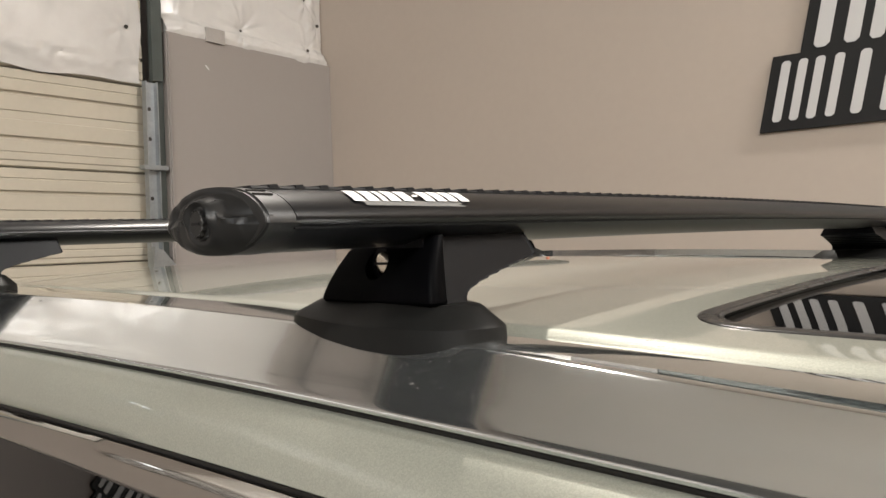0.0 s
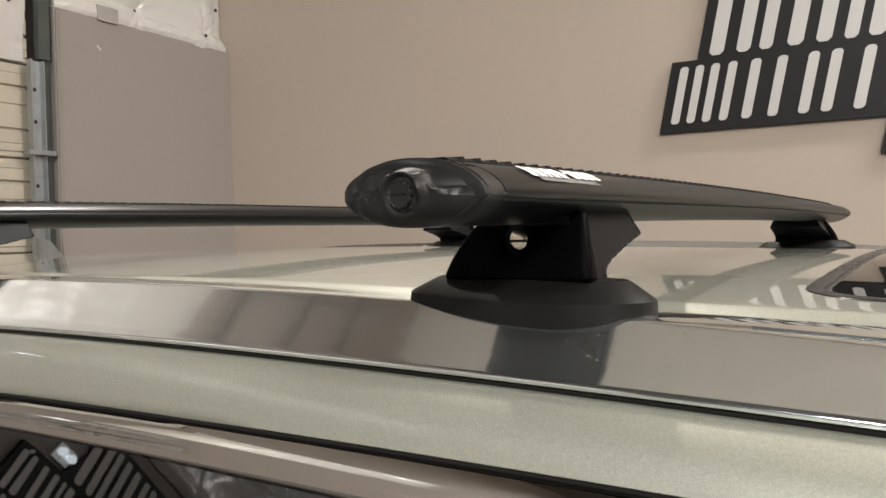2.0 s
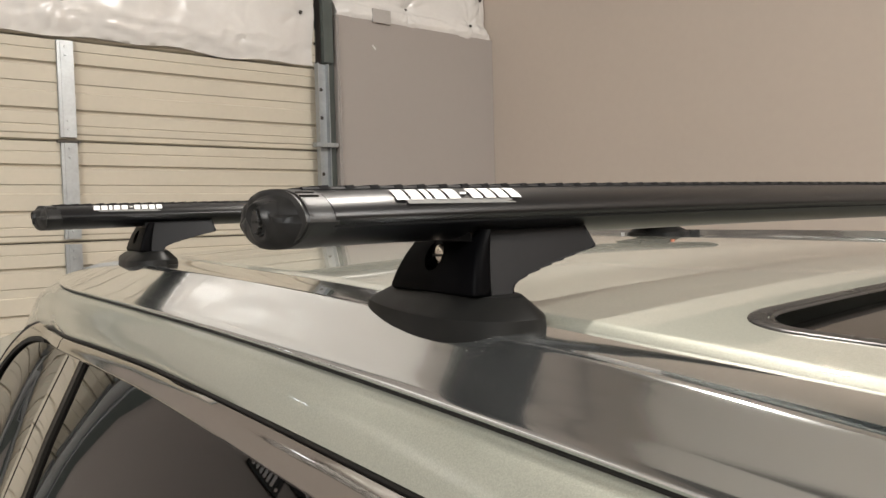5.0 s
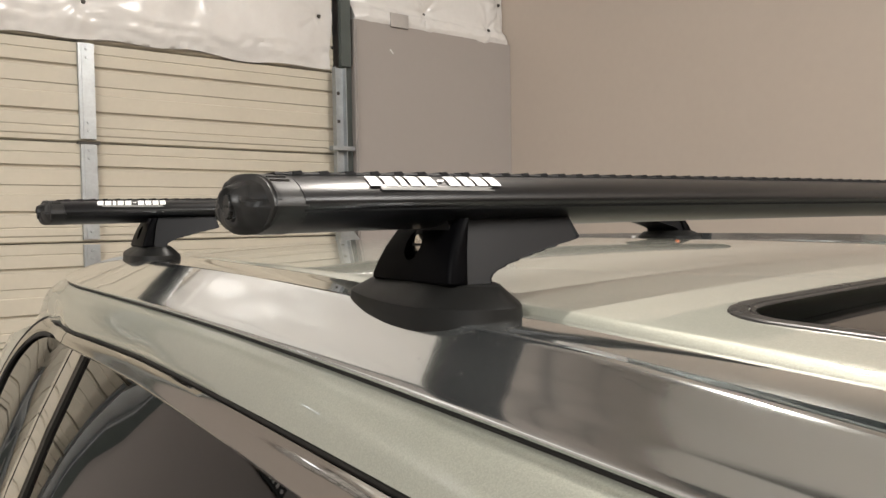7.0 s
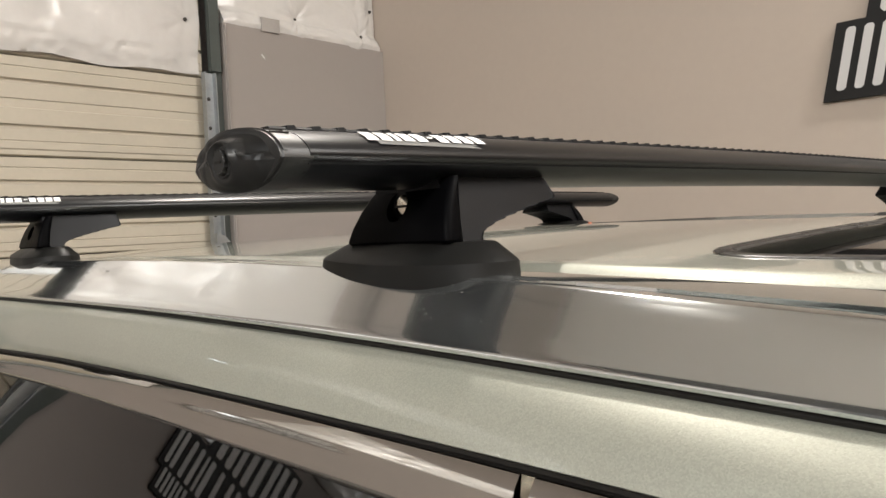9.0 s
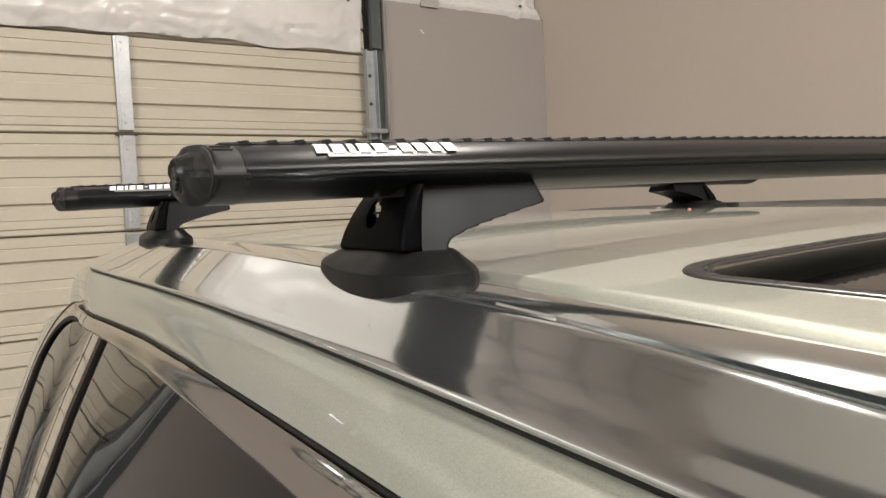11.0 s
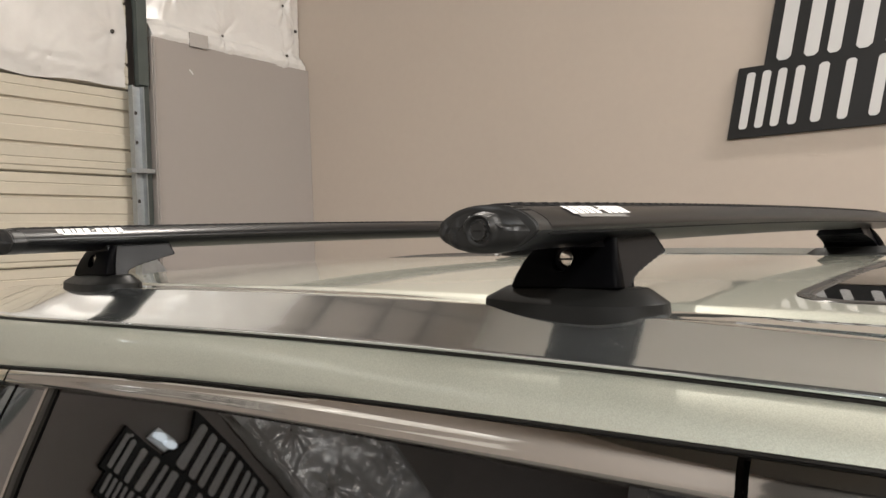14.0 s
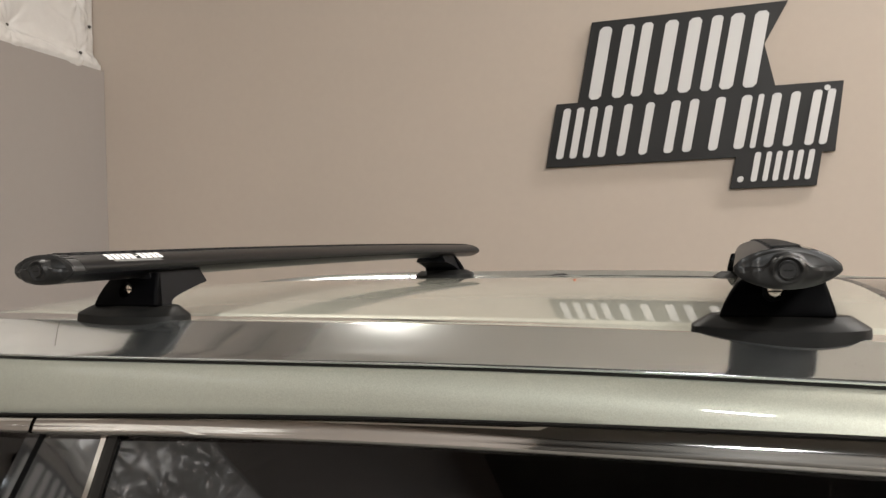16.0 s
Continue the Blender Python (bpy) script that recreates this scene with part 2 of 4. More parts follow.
DOOR_Y0, DOOR_Y1, DOOR_TOP = -0.42, 2.40, 4.75
tagged(part("wall_west", boxes((X_W - 0.15, X_W, DOOR_Y1, Y_N, 0, CEILING), (X_W - 0.15, X_W, Y_S, DOOR_Y0, 0, CEILING),
                               (X_W - 0.15, X_W, DOOR_Y0, DOOR_Y1, DOOR_TOP, CEILING)), PANEL), "grey-taupe painted wall beside the garage door", "wall", kind="structure")

wall_panel = tagged(part("wall_panel", boxes((X_W + 0.001, X_W + 0.082, 2.408, Y_N - 0.002, 0, 3.115)), PANEL, bevel=0.002), "grey-taupe board panel standing proud of the wall beside the door", "wall panel", kind="structure")

part("scuff", prism([(2.655, 2.962), (2.662, 2.968), (2.684, 2.946), (2.680, 2.938)], X_W + 0.0815, X_W + 0.0825, axis=0), PLASTIC_SHEET, wall_panel, "small pale scuff")

# steel framing on the upper wall over the garage door
framing = tagged(empty("wall_framing", pose(X_W, 0, 0)), "dark steel framing on the upper wall over the garage door", "framing", kind="structure")
for fy in (-0.45, 0.45, 1.60):
    part("post", boxes((0.005, 0.065, fy - 0.017, fy + 0.017, 4.80, CEILING - 0.01)), GIRT, framing)
for fz in (5.02, 5.75, 6.40):
    part("girt", boxes((0.066, 0.12, -0.9, 2.7, fz - 0.016, fz + 0.016)), GIRT, framing)

# the sectional garage door, panel by panel
garage_door = tagged(empty("garage_door", pose(X_W - 0.02, 0, 0)), "closed cream steel sectional garage door with ribbed panels", "garage door")
PITCH, JOINT = 0.481, 2.327
k0 = int(JOINT / PITCH)
profile = [(0.0, 0.0), (0.006, 0.012), (0.028, 0.012), (0.034, 0.018), (0.066, 0.018), (0.070, 0.014), (0.074, 0.018), (0.128, 0.018),
           (0.137, 0.002), (0.143, 0.002), (0.150, 0.018), (0.225, 0.018), (0.229, 0.012), (0.268, 0.012), (0.272, 0.018),
           (0.346, 0.018), (0.354, 0.002), (0.360, 0.002), (0.367, 0.018), (0.420, 0.018), (0.424, 0.014), (0.428, 0.018), (0.470, 0.018), (0.476, 0.0)]
PANEL_ROWS = [JOINT + PITCH * k for k in range(-k0, 5)]
for z0 in PANEL_ROWS:
    ring = [(-0.03, z0)] + [(x, z0 + h) for h, x in profile] + [(-0.03, z0 + 0.476)]
    part("panel", prism(ring, DOOR_Y0 + 0.02, DOOR_Y1 - 0.09, axis=1), DOOR_PAINT, garage_door)
for sy in (0.955, -0.38):
    stile = part("stile", bmesh.new(), GALV, garage_door, "galvanised steel stiffening strip")
    bm = bmesh.new()
    for z0 in PANEL_ROWS[:-4]:
        box(bm, 0.016, 0.042, sy - 0.036, sy + 0.036, z0 + 0.012, z0 + 0.468)
        box(bm, 0.042, 0.046, sy - 0.022, sy + 0.022, z0 + 0.012, z0 + 0.468)
    for z0 in PANEL_ROWS[:-4]:
        for dz in (0.05, 0.09, 0.4, 0.44):
            cyl(bm, (0.046, sy, z0 + dz), 0, 0.007, 0.006, 0.004, 8)
    bm.to_mesh(stile.data)
    bm.free()
    part("hinge", boxes((0.016, 0.05, sy - 0.05, sy + 0.05, JOINT - 0.012, JOINT - 0.002)), PIN, stile)


BLANKET_TOP = 3.95


def blanket(name, x, y0, y1, z0, z1, parent, ny, nz, pins, seed, edge=0.03, label="", hem=0.0):
    """A puckered plastic-faced insulation blanket with its thickness, pulled in at the pins."""
    bm = bmesh.new()
    grid = []
    for j in range(nz + 1):
        row = []
        for i in range(ny + 1):
            fy, fz = i / ny, j / nz
            y, z = y0 + (y1 - y0) * fy, z0 + (z1 - z0) * fz
            z += (1 - fz) ** 8 * edge * noise.noise(Vector((y * 3.1, seed, 0)))
            y += (fy ** 10 + (1 - fy) ** 10) * edge * noise.noise(Vector((seed, z * 4.0, 1)))
            d = 0.042 + 0.016 * noise.noise(Vector((y * 1.7, z * 1.7, seed))) + 0.009 * noise.noise(Vector((y * 6, z * 6, seed)))
            # sharp folds in the stretched sheet, broken up along their length
            w = noise.noise(Vector((y * 1.3, z * 1.1, seed + 7))) * 1.6
            for ky, kz, amp in ((5.0, 2.2, 0.0060), (2.4, 6.5, 0.0050), (11.0, 4.0, 0.0030), (7.0, 17.0, 0.0018)):
                q = noise.noise(Vector((y * ky + w, z * kz - w, seed * 1.7 + ky)))
                d += amp * (1 - min(1.0, abs(q) * 3.2)) ** 2 * (0.4 + noise.noise(Vector((y * 2, z * 2, seed + kz))))
            for py, pz in pins:
                r = math.hypot(y - py, z - pz)
                a = math.atan2(z - pz, y - py)
                d -= 0.020 * math.exp(-(r / 0.04) ** 2)
                d += 0.0075 * math.exp(-(r / 0.17) ** 2) * (1 - math.exp(-(r / 0.03) ** 2)) * math.sin(9 * a + seed + 5 * noise.noise(Vector((py, pz, a)))) * (0.5 + noise.noise(Vector((3 * a, r * 9, seed))))
            d *= min(1.0, 0.25 + 9 * min(fy, 1 - fy)) * min(1.0, 0.3 + 14 * min(fz, 1 - fz))
            # the lower hem: a fold line over a loose, wrinkled strip
            low = z - z0
            d -= 0.010 * math.exp(-((low - 0.10) / 0.012) ** 2) * (0.6 + noise.noise(Vector((y * 4, 3, seed))))
            slack = max(0.0, 1 - low / 0.13)
            d += min(1.0, 6 * slack) * (hem * min(1.0, 1.4 * slack) + 0.007 * noise.noise(Vector((y * 9 + low * 14, low * 22, seed + 2))) + 0.005 * noise.noise(Vector((y * 23 - low * 20, low * 30, seed + 5))))
            row.append(bm.verts.new((x + max(d, 0.004), y, z)))
        grid.append(row)
    for j in range(nz):
        for i in range(ny):
            bm.faces.new((grid[j][i], grid[j][i + 1], grid[j + 1][i + 1], grid[j + 1][i]))
    rim = grid[0] + [r[-1] for r in grid[1:]] + grid[-1][-2::-1] + [r[0] for r in grid[-2:0:-1]]
    back = [bm.verts.new((x, v.co.y, v.co.z)) for v in rim]
    for i in range(len(rim)):
        j = (i + 1) % len(rim)
        bm.faces.new((rim[i], back[i], back[j], rim[j]))
    ob = part(name, bm, PLASTIC_SHEET, parent, label, smooth=60)
    for py, pz in pins:
        pb = bmesh.new()
        cyl(pb, (x + 0.022 + (hem * 0.5 if pz - z0 < 0.1 else 0.0), py, pz), 0, 0.012, 0.009, 0.008, 10)
        part("pin", pb, PIN, ob, "dark metal fixing pin")
    return ob


blanket("insulation", 0.020, DOOR_Y0 + 0.03, 2.29, 2.815, DOOR_TOP, garage_door, 190, 130,
        [(2.21, 3.11), (2.21, 3.48), (0.95, 2.99), (1.55, 3.40), (0.3, 3.30)], 3, label="white plastic-faced insulation pinned on the upper panels")
wall_blanket = blanket("insulation_blanket", X_W + 0.002, 2.42, 3.635, 3.105, 4.75, None, 170, 190,
                       [(2.955, 3.23), (3.475, 3.195), (3.595, 3.39), (3.48, 3.54), (3.0, 3.62), (3.45, 3.85), (2.6, 3.45)], 8, edge=0.012, hem=0.062)
tagged(wall_blanket, "white plastic-faced insulation pinned to the upper wall", "insulation")
part("tape", boxes((X_W + 0.084, X_W + 0.096, 2.66, 2.79, 3.103, 3.185)), TAPE, wall_blanket, "grey tape patch")

# the door's track: dark steel jamb, galvanised track with slots
track = tagged(empty("door_track", pose(X_W, 2.36, 0)), "galvanised vertical door track on a dark steel jamb", "door track")
part("jamb", boxes((0.0, 0.044, -0.012, 0.045, 0.0, 4.6)), DARK_STEEL, track)
part("upper_jamb", boxes((0.045, 0.075, -0.034, 0.028, 2.83, 4.6)), DARK_STEEL, track, "dark green steel upper jamb")
bm = boxes((0.045, 0.050, -0.085, -0.012, 0.0, 2.82), (0.050, 0.085, -0.085, -0.078, 0.0, 2.82), (0.050, 0.085, -0.018, -0.012, 0.0, 2.82))
part("rail", bm, GALV, track, "galvanised steel rail")
for z0 in (0.35, 0.83, 1.31, 1.79, 2.02, 2.184, 2.347, 2.51, 2.673):
    pb = bmesh.new()
    cyl(pb, (0.0505, -0.05, z0), 0, 0.011, 0.011, 0.003, 12)
    part("slot", pb, PIN, track)
part("bracket", boxes((0.05, 0.096, -0.115, 0.03, JOINT + 0.012, JOINT + 0.036)), GALV, track)
part("foot_bracket", prism([(-0.11, 1.72), (0.07, 1.72), (0.07, 1.775), (-0.04, 1.90), (-0.09, 1.92)], 0.101, 0.13, axis=0), GALV, track, "galvanised gusset bracket")
# added round strip that draws the pale line of the panel's lit edge
tagged(part("conduit", loft([[(X_W + 0.0885 + 0.006 * math.cos(a), 2.420 + 0.006 * math.sin(a), z) for a in [i * math.pi / 5 for i in range(10)]] for z in (0.0, 3.1)]), PANEL, smooth=40),
       "thin painted round strip added for the panel's pale lit edge", "conduit", kind="structure")


# ---- the wall signs: brand lettering as plain white bars on a stepped black board ----
def wall_sign(m, k, label):
    """k: the sign's size against the large one."""
    sign = tagged(empty("wall_sign", m), label, "sign")
    outline = [(-0.76, 3.094), (0.189, 3.102), (0.075, 2.899), (0.12, 2.690), (0.426, 2.690), (0.380, 2.352), (0.322, 2.352), (0.294, 2.190),
               (-0.103, 2.190), (-0.072, 2.346), (-1.022, 2.346), (-0.956, 2.680), (-0.842, 2.680)]
    part("board", prism([(x * k, z * k) for x, z in outline], -0.022, 0.0, axis=1), SIGN_BLACK, sign, bevel=0.002)

    def slab(x0, x1, z0, z1, lean=0.198, cut=0.25):
        w, h = x1 - x0, z1 - z0
        c = cut * min(w, h)
        raw = [(x0 + c, z0), (x1 - c, z0), (x1, z0 + c), (x1, z1 - c), (x1 - c, z1), (x0 + c, z1), (x0, z1 - c), (x0, z0 + c)]
        part("bar", prism([((x + lean * (z - z0)) * k, z * k) for x, z in raw], -0.026, -0.0225, axis=1), SIGN_WHITE, sign)
    for x0, x1 in ((-0.790, -0.727), (-0.672, -0.612), (-0.575, -0.520), (-0.460, -0.395), (-0.345, -0.283), (-0.236, -0.182), (-0.145, -0.080), (-0.035, 0.030)):
        slab(x0, x1, 2.690, 3.062)
    for x0, x1 in ((-0.968, -0.930), (-0.897, -0.860), (-0.828, -0.790), (-0.752, -0.714), (-0.655, -0.612), (-0.545, -0.503), (-0.420, -0.376), (-0.330, -0.286), (-0.205, -0.160),
                   (-0.085, -0.036), (-0.008, 0.018), (0.055, 0.098), (0.142, 0.184), (0.240, 0.280), (0.305, 0.340)):
        slab(x0, x1, 2.388, 2.652)
    for x0, x1, z1 in [(-0.070, -0.042, 2.250), (-0.008, 0.020, 2.366), (0.046, 0.070, 2.366), (0.092, 0.118, 2.366), (0.142, 0.166, 2.366), (0.188, 0.214, 2.366), (0.238, 0.264, 2.366)]:
        slab(x0, x1, 2.222, z1)
    pb = bmesh.new()
    cyl(pb, (0.352 * k, -0.0225, 2.660 * k), 1, 0.014 * k, 0.014 * k, -0.0035, 14)
    part("dot", pb, SIGN_WHITE, sign)
    return sign


wall_sign(pose(0, Y_N - 0.001, 0), 1.0, "stepped black sign board with leaning white bars, on the taupe wall")
wall_sign(pose(X_W + 0.001, -1.449, 0.355, 0, 0, 90), 0.804, "smaller stepped black sign board with white bars, beside the garage door")
side_blanket = blanket("insulation_blanket", X_W + 0.002, -4.6, -1.30, 2.93, BLANKET_TOP, None, 260, 90,
                       [(-1.9, 3.25), (-2.5, 3.2), (-2.2, 3.75), (-1.3, 3.3), (-3.1, 3.3), (-2.8, 3.8)], 21, edge=0.03)
tagged(side_blanket, "white plastic-faced insulation with star-shaped puckers above the small sign", "insulation")
# lamp added for the small bright spot that glints in windows and paint
wall_lamp = tagged(empty("wall_lamp", pose(X_W, -1.300, 2.560)), "small lit white wall lamp beside the small sign", "lamp")
part("backplate", boxes((0.0, 0.016, -0.055, 0.055, -0.020, 0.075)), WHITE_PRINT, wall_lamp, bevel=0.004)
for sy in (-0.030, 0.030):
    tb = bmesh.new()
    cyl(tb, (0.016, sy, 0.030), 0, 0.020, 0.026, 0.035, 16)
    part("lamp_head", tb, LAMP_HEAD_GLOW, wall_lamp, "glowing round lamp head", smooth=40)
part("tape", boxes((X_W + 0.040, X_W + 0.062, -1.55, -1.44, 2.975, 3.075)), WHITE_PRINT, side_blanket, "pale square patch")
south_track = tagged(empty("door_track", pose(X_W, DOOR_Y0 - 0.02, 0)), "galvanised door track on a dark steel jamb", "door track")
part("jamb", boxes((0.0, 0.07, -0.045, 0.012, 0.0, 4.6)), DARK_STEEL, south_track)
part("rail", boxes((0.045, 0.050, 0.012, 0.085, 0.0, 2.82), (0.050, 0.085, 0.078, 0.085, 0.0, 2.82), (0.050, 0.085, 0.012, 0.018, 0.0, 2.82)), GALV, south_track, "galvanised steel rail")
# ceiling fittings
for lx, ly, lz, lw, lc, ll, lb in LAMPS:
    lamp = tagged(empty("ceiling_lamp", pose(lx, ly, lz)), "lit workshop lamp with tubes hanging from the ceiling", "lamp", group="ceiling lamps")
    part("housing", prism([(-lb / 2 - 0.02, 0.0), (lb / 2 + 0.02, 0.0), (lb / 2 - 0.08, 0.06), (0.08 - lb / 2, 0.06)], -ll / 2 - 0.02, ll / 2 + 0.02, axis=0), RIM, lamp, "white metal reflector housing")
    for sy in (-lb / 3, 0.0, lb / 3):
        tb = bmesh.new()
        cyl(tb, (-ll / 2, sy, -0.03), 0, 0.016, 0.016, ll, 12)
        part("tube", tb, TUBE, lamp, "glowing tube", smooth=40)
    for sx in (-0.4, 0.4):
        part("hanger", boxes((sx - 0.004, sx + 0.004, -0.004, 0.004, 0.06, CEILING - lz)), PIN, lamp)
flood = tagged(empty("floodlight", look(FLOOD_AT, FLOOD_TO)), "small square floodlight hung near the ceiling corner", "lamp")
part("housing", loft([[(x * k, y * k, z) for x, y in ((-1, -1), (1, -1), (1, 1), (-1, 1))] for k, z in ((0.09, 0.008), (0.115, -0.02), (0.12, -0.02), (0.12, 0.03), (0.06, 0.12))]), RIM, flood, "grey metal reflector housing", bevel=0.002)
part("bracket", boxes((-0.015, 0.015, -0.015, 0.015, 0.115, 0.80)), PIN, flood)


# ---- the car: u runs to its nose, v across it from the near roof edge, z up ----
CAR = pose(-0.348, 0.35, 0, 0, 0, -5.5)
MID = 0.555
car = tagged(empty("car", CAR), "silver-green metallic estate car with dark windows and bright window trim", "car")


def smooth_step(a, b, x):
    t = min(1.0, max(0.0, (x - a) / (b - a)))
    return t * t * (3 - 2 * t)


def tail(u):
    """How far the roof's skin has rolled down behind the rear bar."""
    s = max(0.0, -1.05 - u)
    return 0.16 * s * s + 0.25 * s ** 4


def nose(u):
    s = max(0.0, u - 0.35)
    return 0.10 * s * s


def tuck(u):
    """How far the tail draws in towards the middle."""
    s = max(0.0, -0.75 - u)
    return 0.37 * s * s


def line_g(u):
    return (-0.0507 + 0.0737 * u - 0.0035 * u * u + tuck(u), 1.8191 - 0.0307 * u - 0.0337 * u * u + 0.03 * max(0, -0.4 - u) ** 2 - tail(u) - nose(u))


def line_s(u):
    v = -0.0743 + 0.0430 * max(u, -0.5) + 0.0500 * min(0, u + 0.5) + 0.12 * max(0, -1.1 - u) ** 2
    return (min(v, line_g(u)[0] - 0.010), 1.7764 + 0.0019 * u - 0.0236 * u * u - tail(u) * 1.1 - nose(u) * 1.3)


def line_w(u):
    return (line_s(u)[0] - 0.007, line_s(u)[1] - max(0.018, 0.0290 + 0.010 * min(0.2, u)))


def line_k(u):
    return (-0.0073 + 0.0448 * max(u, -0.5) + 0.02 * min(0, u + 0.5) + tuck(u), 1.8520 - 0.0411 * u - 0.0428 * u * u + 0.03 * max(0, -0.4 - u) ** 2 - tail(u) - nose(u) * 0.6)


def line_e(u):
    """Foot of the small riser between the channel and the roof's skin."""
    f = smooth_step(-0.18, 0.06, u)
    z = (line_k(u)[1] - 0.0028) * (1 - f) + (1.8503 - 0.0223 * u - nose(u)) * f
    return (0.055 - 0.060 * max(0, u) - 0.02 * min(0, u + 0.5) + tuck(u), z)


def riser(u):
    return 0.0018 + 0.0022 * smooth_step(-0.30, 0.10, u)


def roof_z(u, v):
    """Height of the roof's skin between the two outer edges."""
    ve, ze = line_e(u)
    d = min(1.0, abs(MID - v) / (MID - ve))
    return ze + riser(u) + 0.0150 * (1 - d * d)


def side_v(u, z):
    """The bowed surface of the side windows, drawing in behind the quarter window."""
    wv, wz = line_w(max(u, -1.0))
    h, a = wz - z, max(-0.9, u) + 0.3
    bow = (-0.0074 * a + 0.0444 * a * a) * (1 - smooth_step(-0.76, -1.10, u))
    v = wv + 0.05 * min(0.0, u + 1.0) + 0.002 - 0.5265 * h + 0.287 * h * h + bow - 0.0587 * a * h
    return v + 0.9 * max(0.0, -1.40 - u) ** 2


def flip(ring, far):
    return [(u, 2 * MID - v, z) if far else (u, v, z) for u, v, z in ring]


US = [-1.62 + 0.045 * i for i in range(54)]
US = [u for u in US if u <= 0.75]

# roof skin with the sunroof's opening left free
SUN_U0, SUN_U1, SUN_V0, SUN_V1 = 0.138, 0.66, 0.096, 2 * MID - 0.096


def skin_points(u):
    ve, ze = line_e(u)
    steps = (0.0, 0.0004, 0.0010, 0.0032, 0.0056, 0.0076, 0.0092, 0.0110)
    drop = (1.0, 0.93, 0.84, 0.54, 0.25, 0.08, 0.02, 0.0)
    vs = [ve + d for d in steps]
    n = 80
    for i in range(1, n):
        vs.append(ve + 0.0110 + (2 * MID - 2 * (ve + 0.0110)) * i / n)
    vs += [2 * MID - ve - d for d in steps[::-1]]
    out = []
    for i, v in enumerate(vs):
        k = min(i, len(vs) - 1 - i)
        out.append((u, v, roof_z(u, v) - (riser(u) * drop[k] if k < len(drop) else 0.0)))
    return out


def sun_corner(u, v):
    """Signed distance to the rounded opening of the sunroof: negative inside."""
    cu, cv, hu, hv, r = (SUN_U0 + SUN_U1) / 2, MID, (SUN_U1 - SUN_U0) / 2, (SUN_V1 - SUN_V0) / 2, 0.055
    du, dv = abs(u - cu) - hu + r, abs(v - cv) - hv + r
    return math.hypot(max(du, 0), max(dv, 0)) + min(max(du, dv), 0) - r


def sun_ring(grow, n=10, drop=0.0):
    cu, cv, r = (SUN_U0 + SUN_U1) / 2, MID, 0.055 + grow
    hu, hv = (SUN_U1 - SUN_U0) / 2 - 0.055, (SUN_V1 - SUN_V0) / 2 - 0.055
    ring = []
    for k, (su, sv) in enumerate(((1, 1), (-1, 1), (-1, -1), (1, -1))):
        for i in range(n + 1):
            a = (k + i / n) * math.pi / 2
            u, v = cu + su * hu + r * math.cos(a), cv + sv * hv + r * math.sin(a)
            ring.append((u, v, roof_z(u, v) - drop))
        # straight side towards the next corner
        nx = ((-1, 1), (-1, -1), (1, -1), (1, 1))[k]
        a = (k + 1) * math.pi / 2
        for i in range(1, 8):
            f = i / 8
            u = cu + hu * (su * (1 - f) + nx[0] * f) + r * math.cos(a)
            v = cv + hv * (sv * (1 - f) + nx[1] * f) + r * math.sin(a)
            ring.append((u, v, roof_z(u, v) - drop))
    return ring


cols = [u for u in US if u < 0.11] + [0.12 + 0.0125 * i for i in range(48)]
cols.append(0.735)
bm = bmesh.new()
loft([skin_points(u) for u in cols], closed=False, bm=bm)
bmesh.ops.delete(bm, geom=[f for f in bm.faces if sun_corner(f.calc_center_median().x, f.calc_center_median().y) < -0.007], context="FACES")
part("roof_skin", bm, PAINT, car, "silver-green metallic roof skin", smooth=35)

FRAME = [(0.0005, 0.0005), (-0.0005, -0.0008), (-0.0035, -0.0014), (-0.0105, -0.0012), (-0.0112, 0.0006), (-0.0124, -0.0006), (-0.0142, -0.0002), (-0.0152, 0.001), (-0.0152, 0.010), (0.0005, 0.010), (0.0005, 0.0005)]
sunroof = part("sunroof", loft([sun_ring(g, drop=d) for g, d in FRAME], caps=False), SUN_FRAME, car, "sunroof with a satin black frame", smooth=40)


def pane_side(u, inset=0.0148, r=0.041):
    """Half the width of the glass at u, with its rounded corners."""
    d = max(0.0, abs(u - (SUN_U0 + SUN_U1) / 2) - ((SUN_U1 - SUN_U0) / 2 - inset - r))
    return (SUN_V1 - SUN_V0) / 2 - inset - r + math.sqrt(max(0.0, r * r - d * d))


p0, p1 = SUN_U0 + 0.0149, SUN_U1 - 0.0149
pane_us = sorted([p0 + (p1 - p0) * i / 24 for i in range(25)] + [p0 + 0.041 * (1 - math.cos(0.2 * i)) for i in range(1, 8)] + [p1 - 0.041 * (1 - math.cos(0.2 * i)) for i in range(1, 8)])
bm = bmesh.new()
for drop in (0.0003, 0.0055):
    loft([[(u, MID + pane_side(u) * (2 * j / 48 - 1), roof_z(u, MID + pane_side(u) * (2 * j / 48 - 1)) - drop) for j in range(49)] for u in pane_us], closed=False, bm=bm)
part("pane", bm, GLASS, sunroof, "dark tinted glass pane", smooth=50)
for sv in (SUN_V0 + 0.03, SUN_V1 - 0.07):
    part("shade_rail", boxes((SUN_U0 + 0.02, SUN_U1 - 0.02, sv, sv + 0.04, 1.815, 1.822)), CABIN, sunroof)

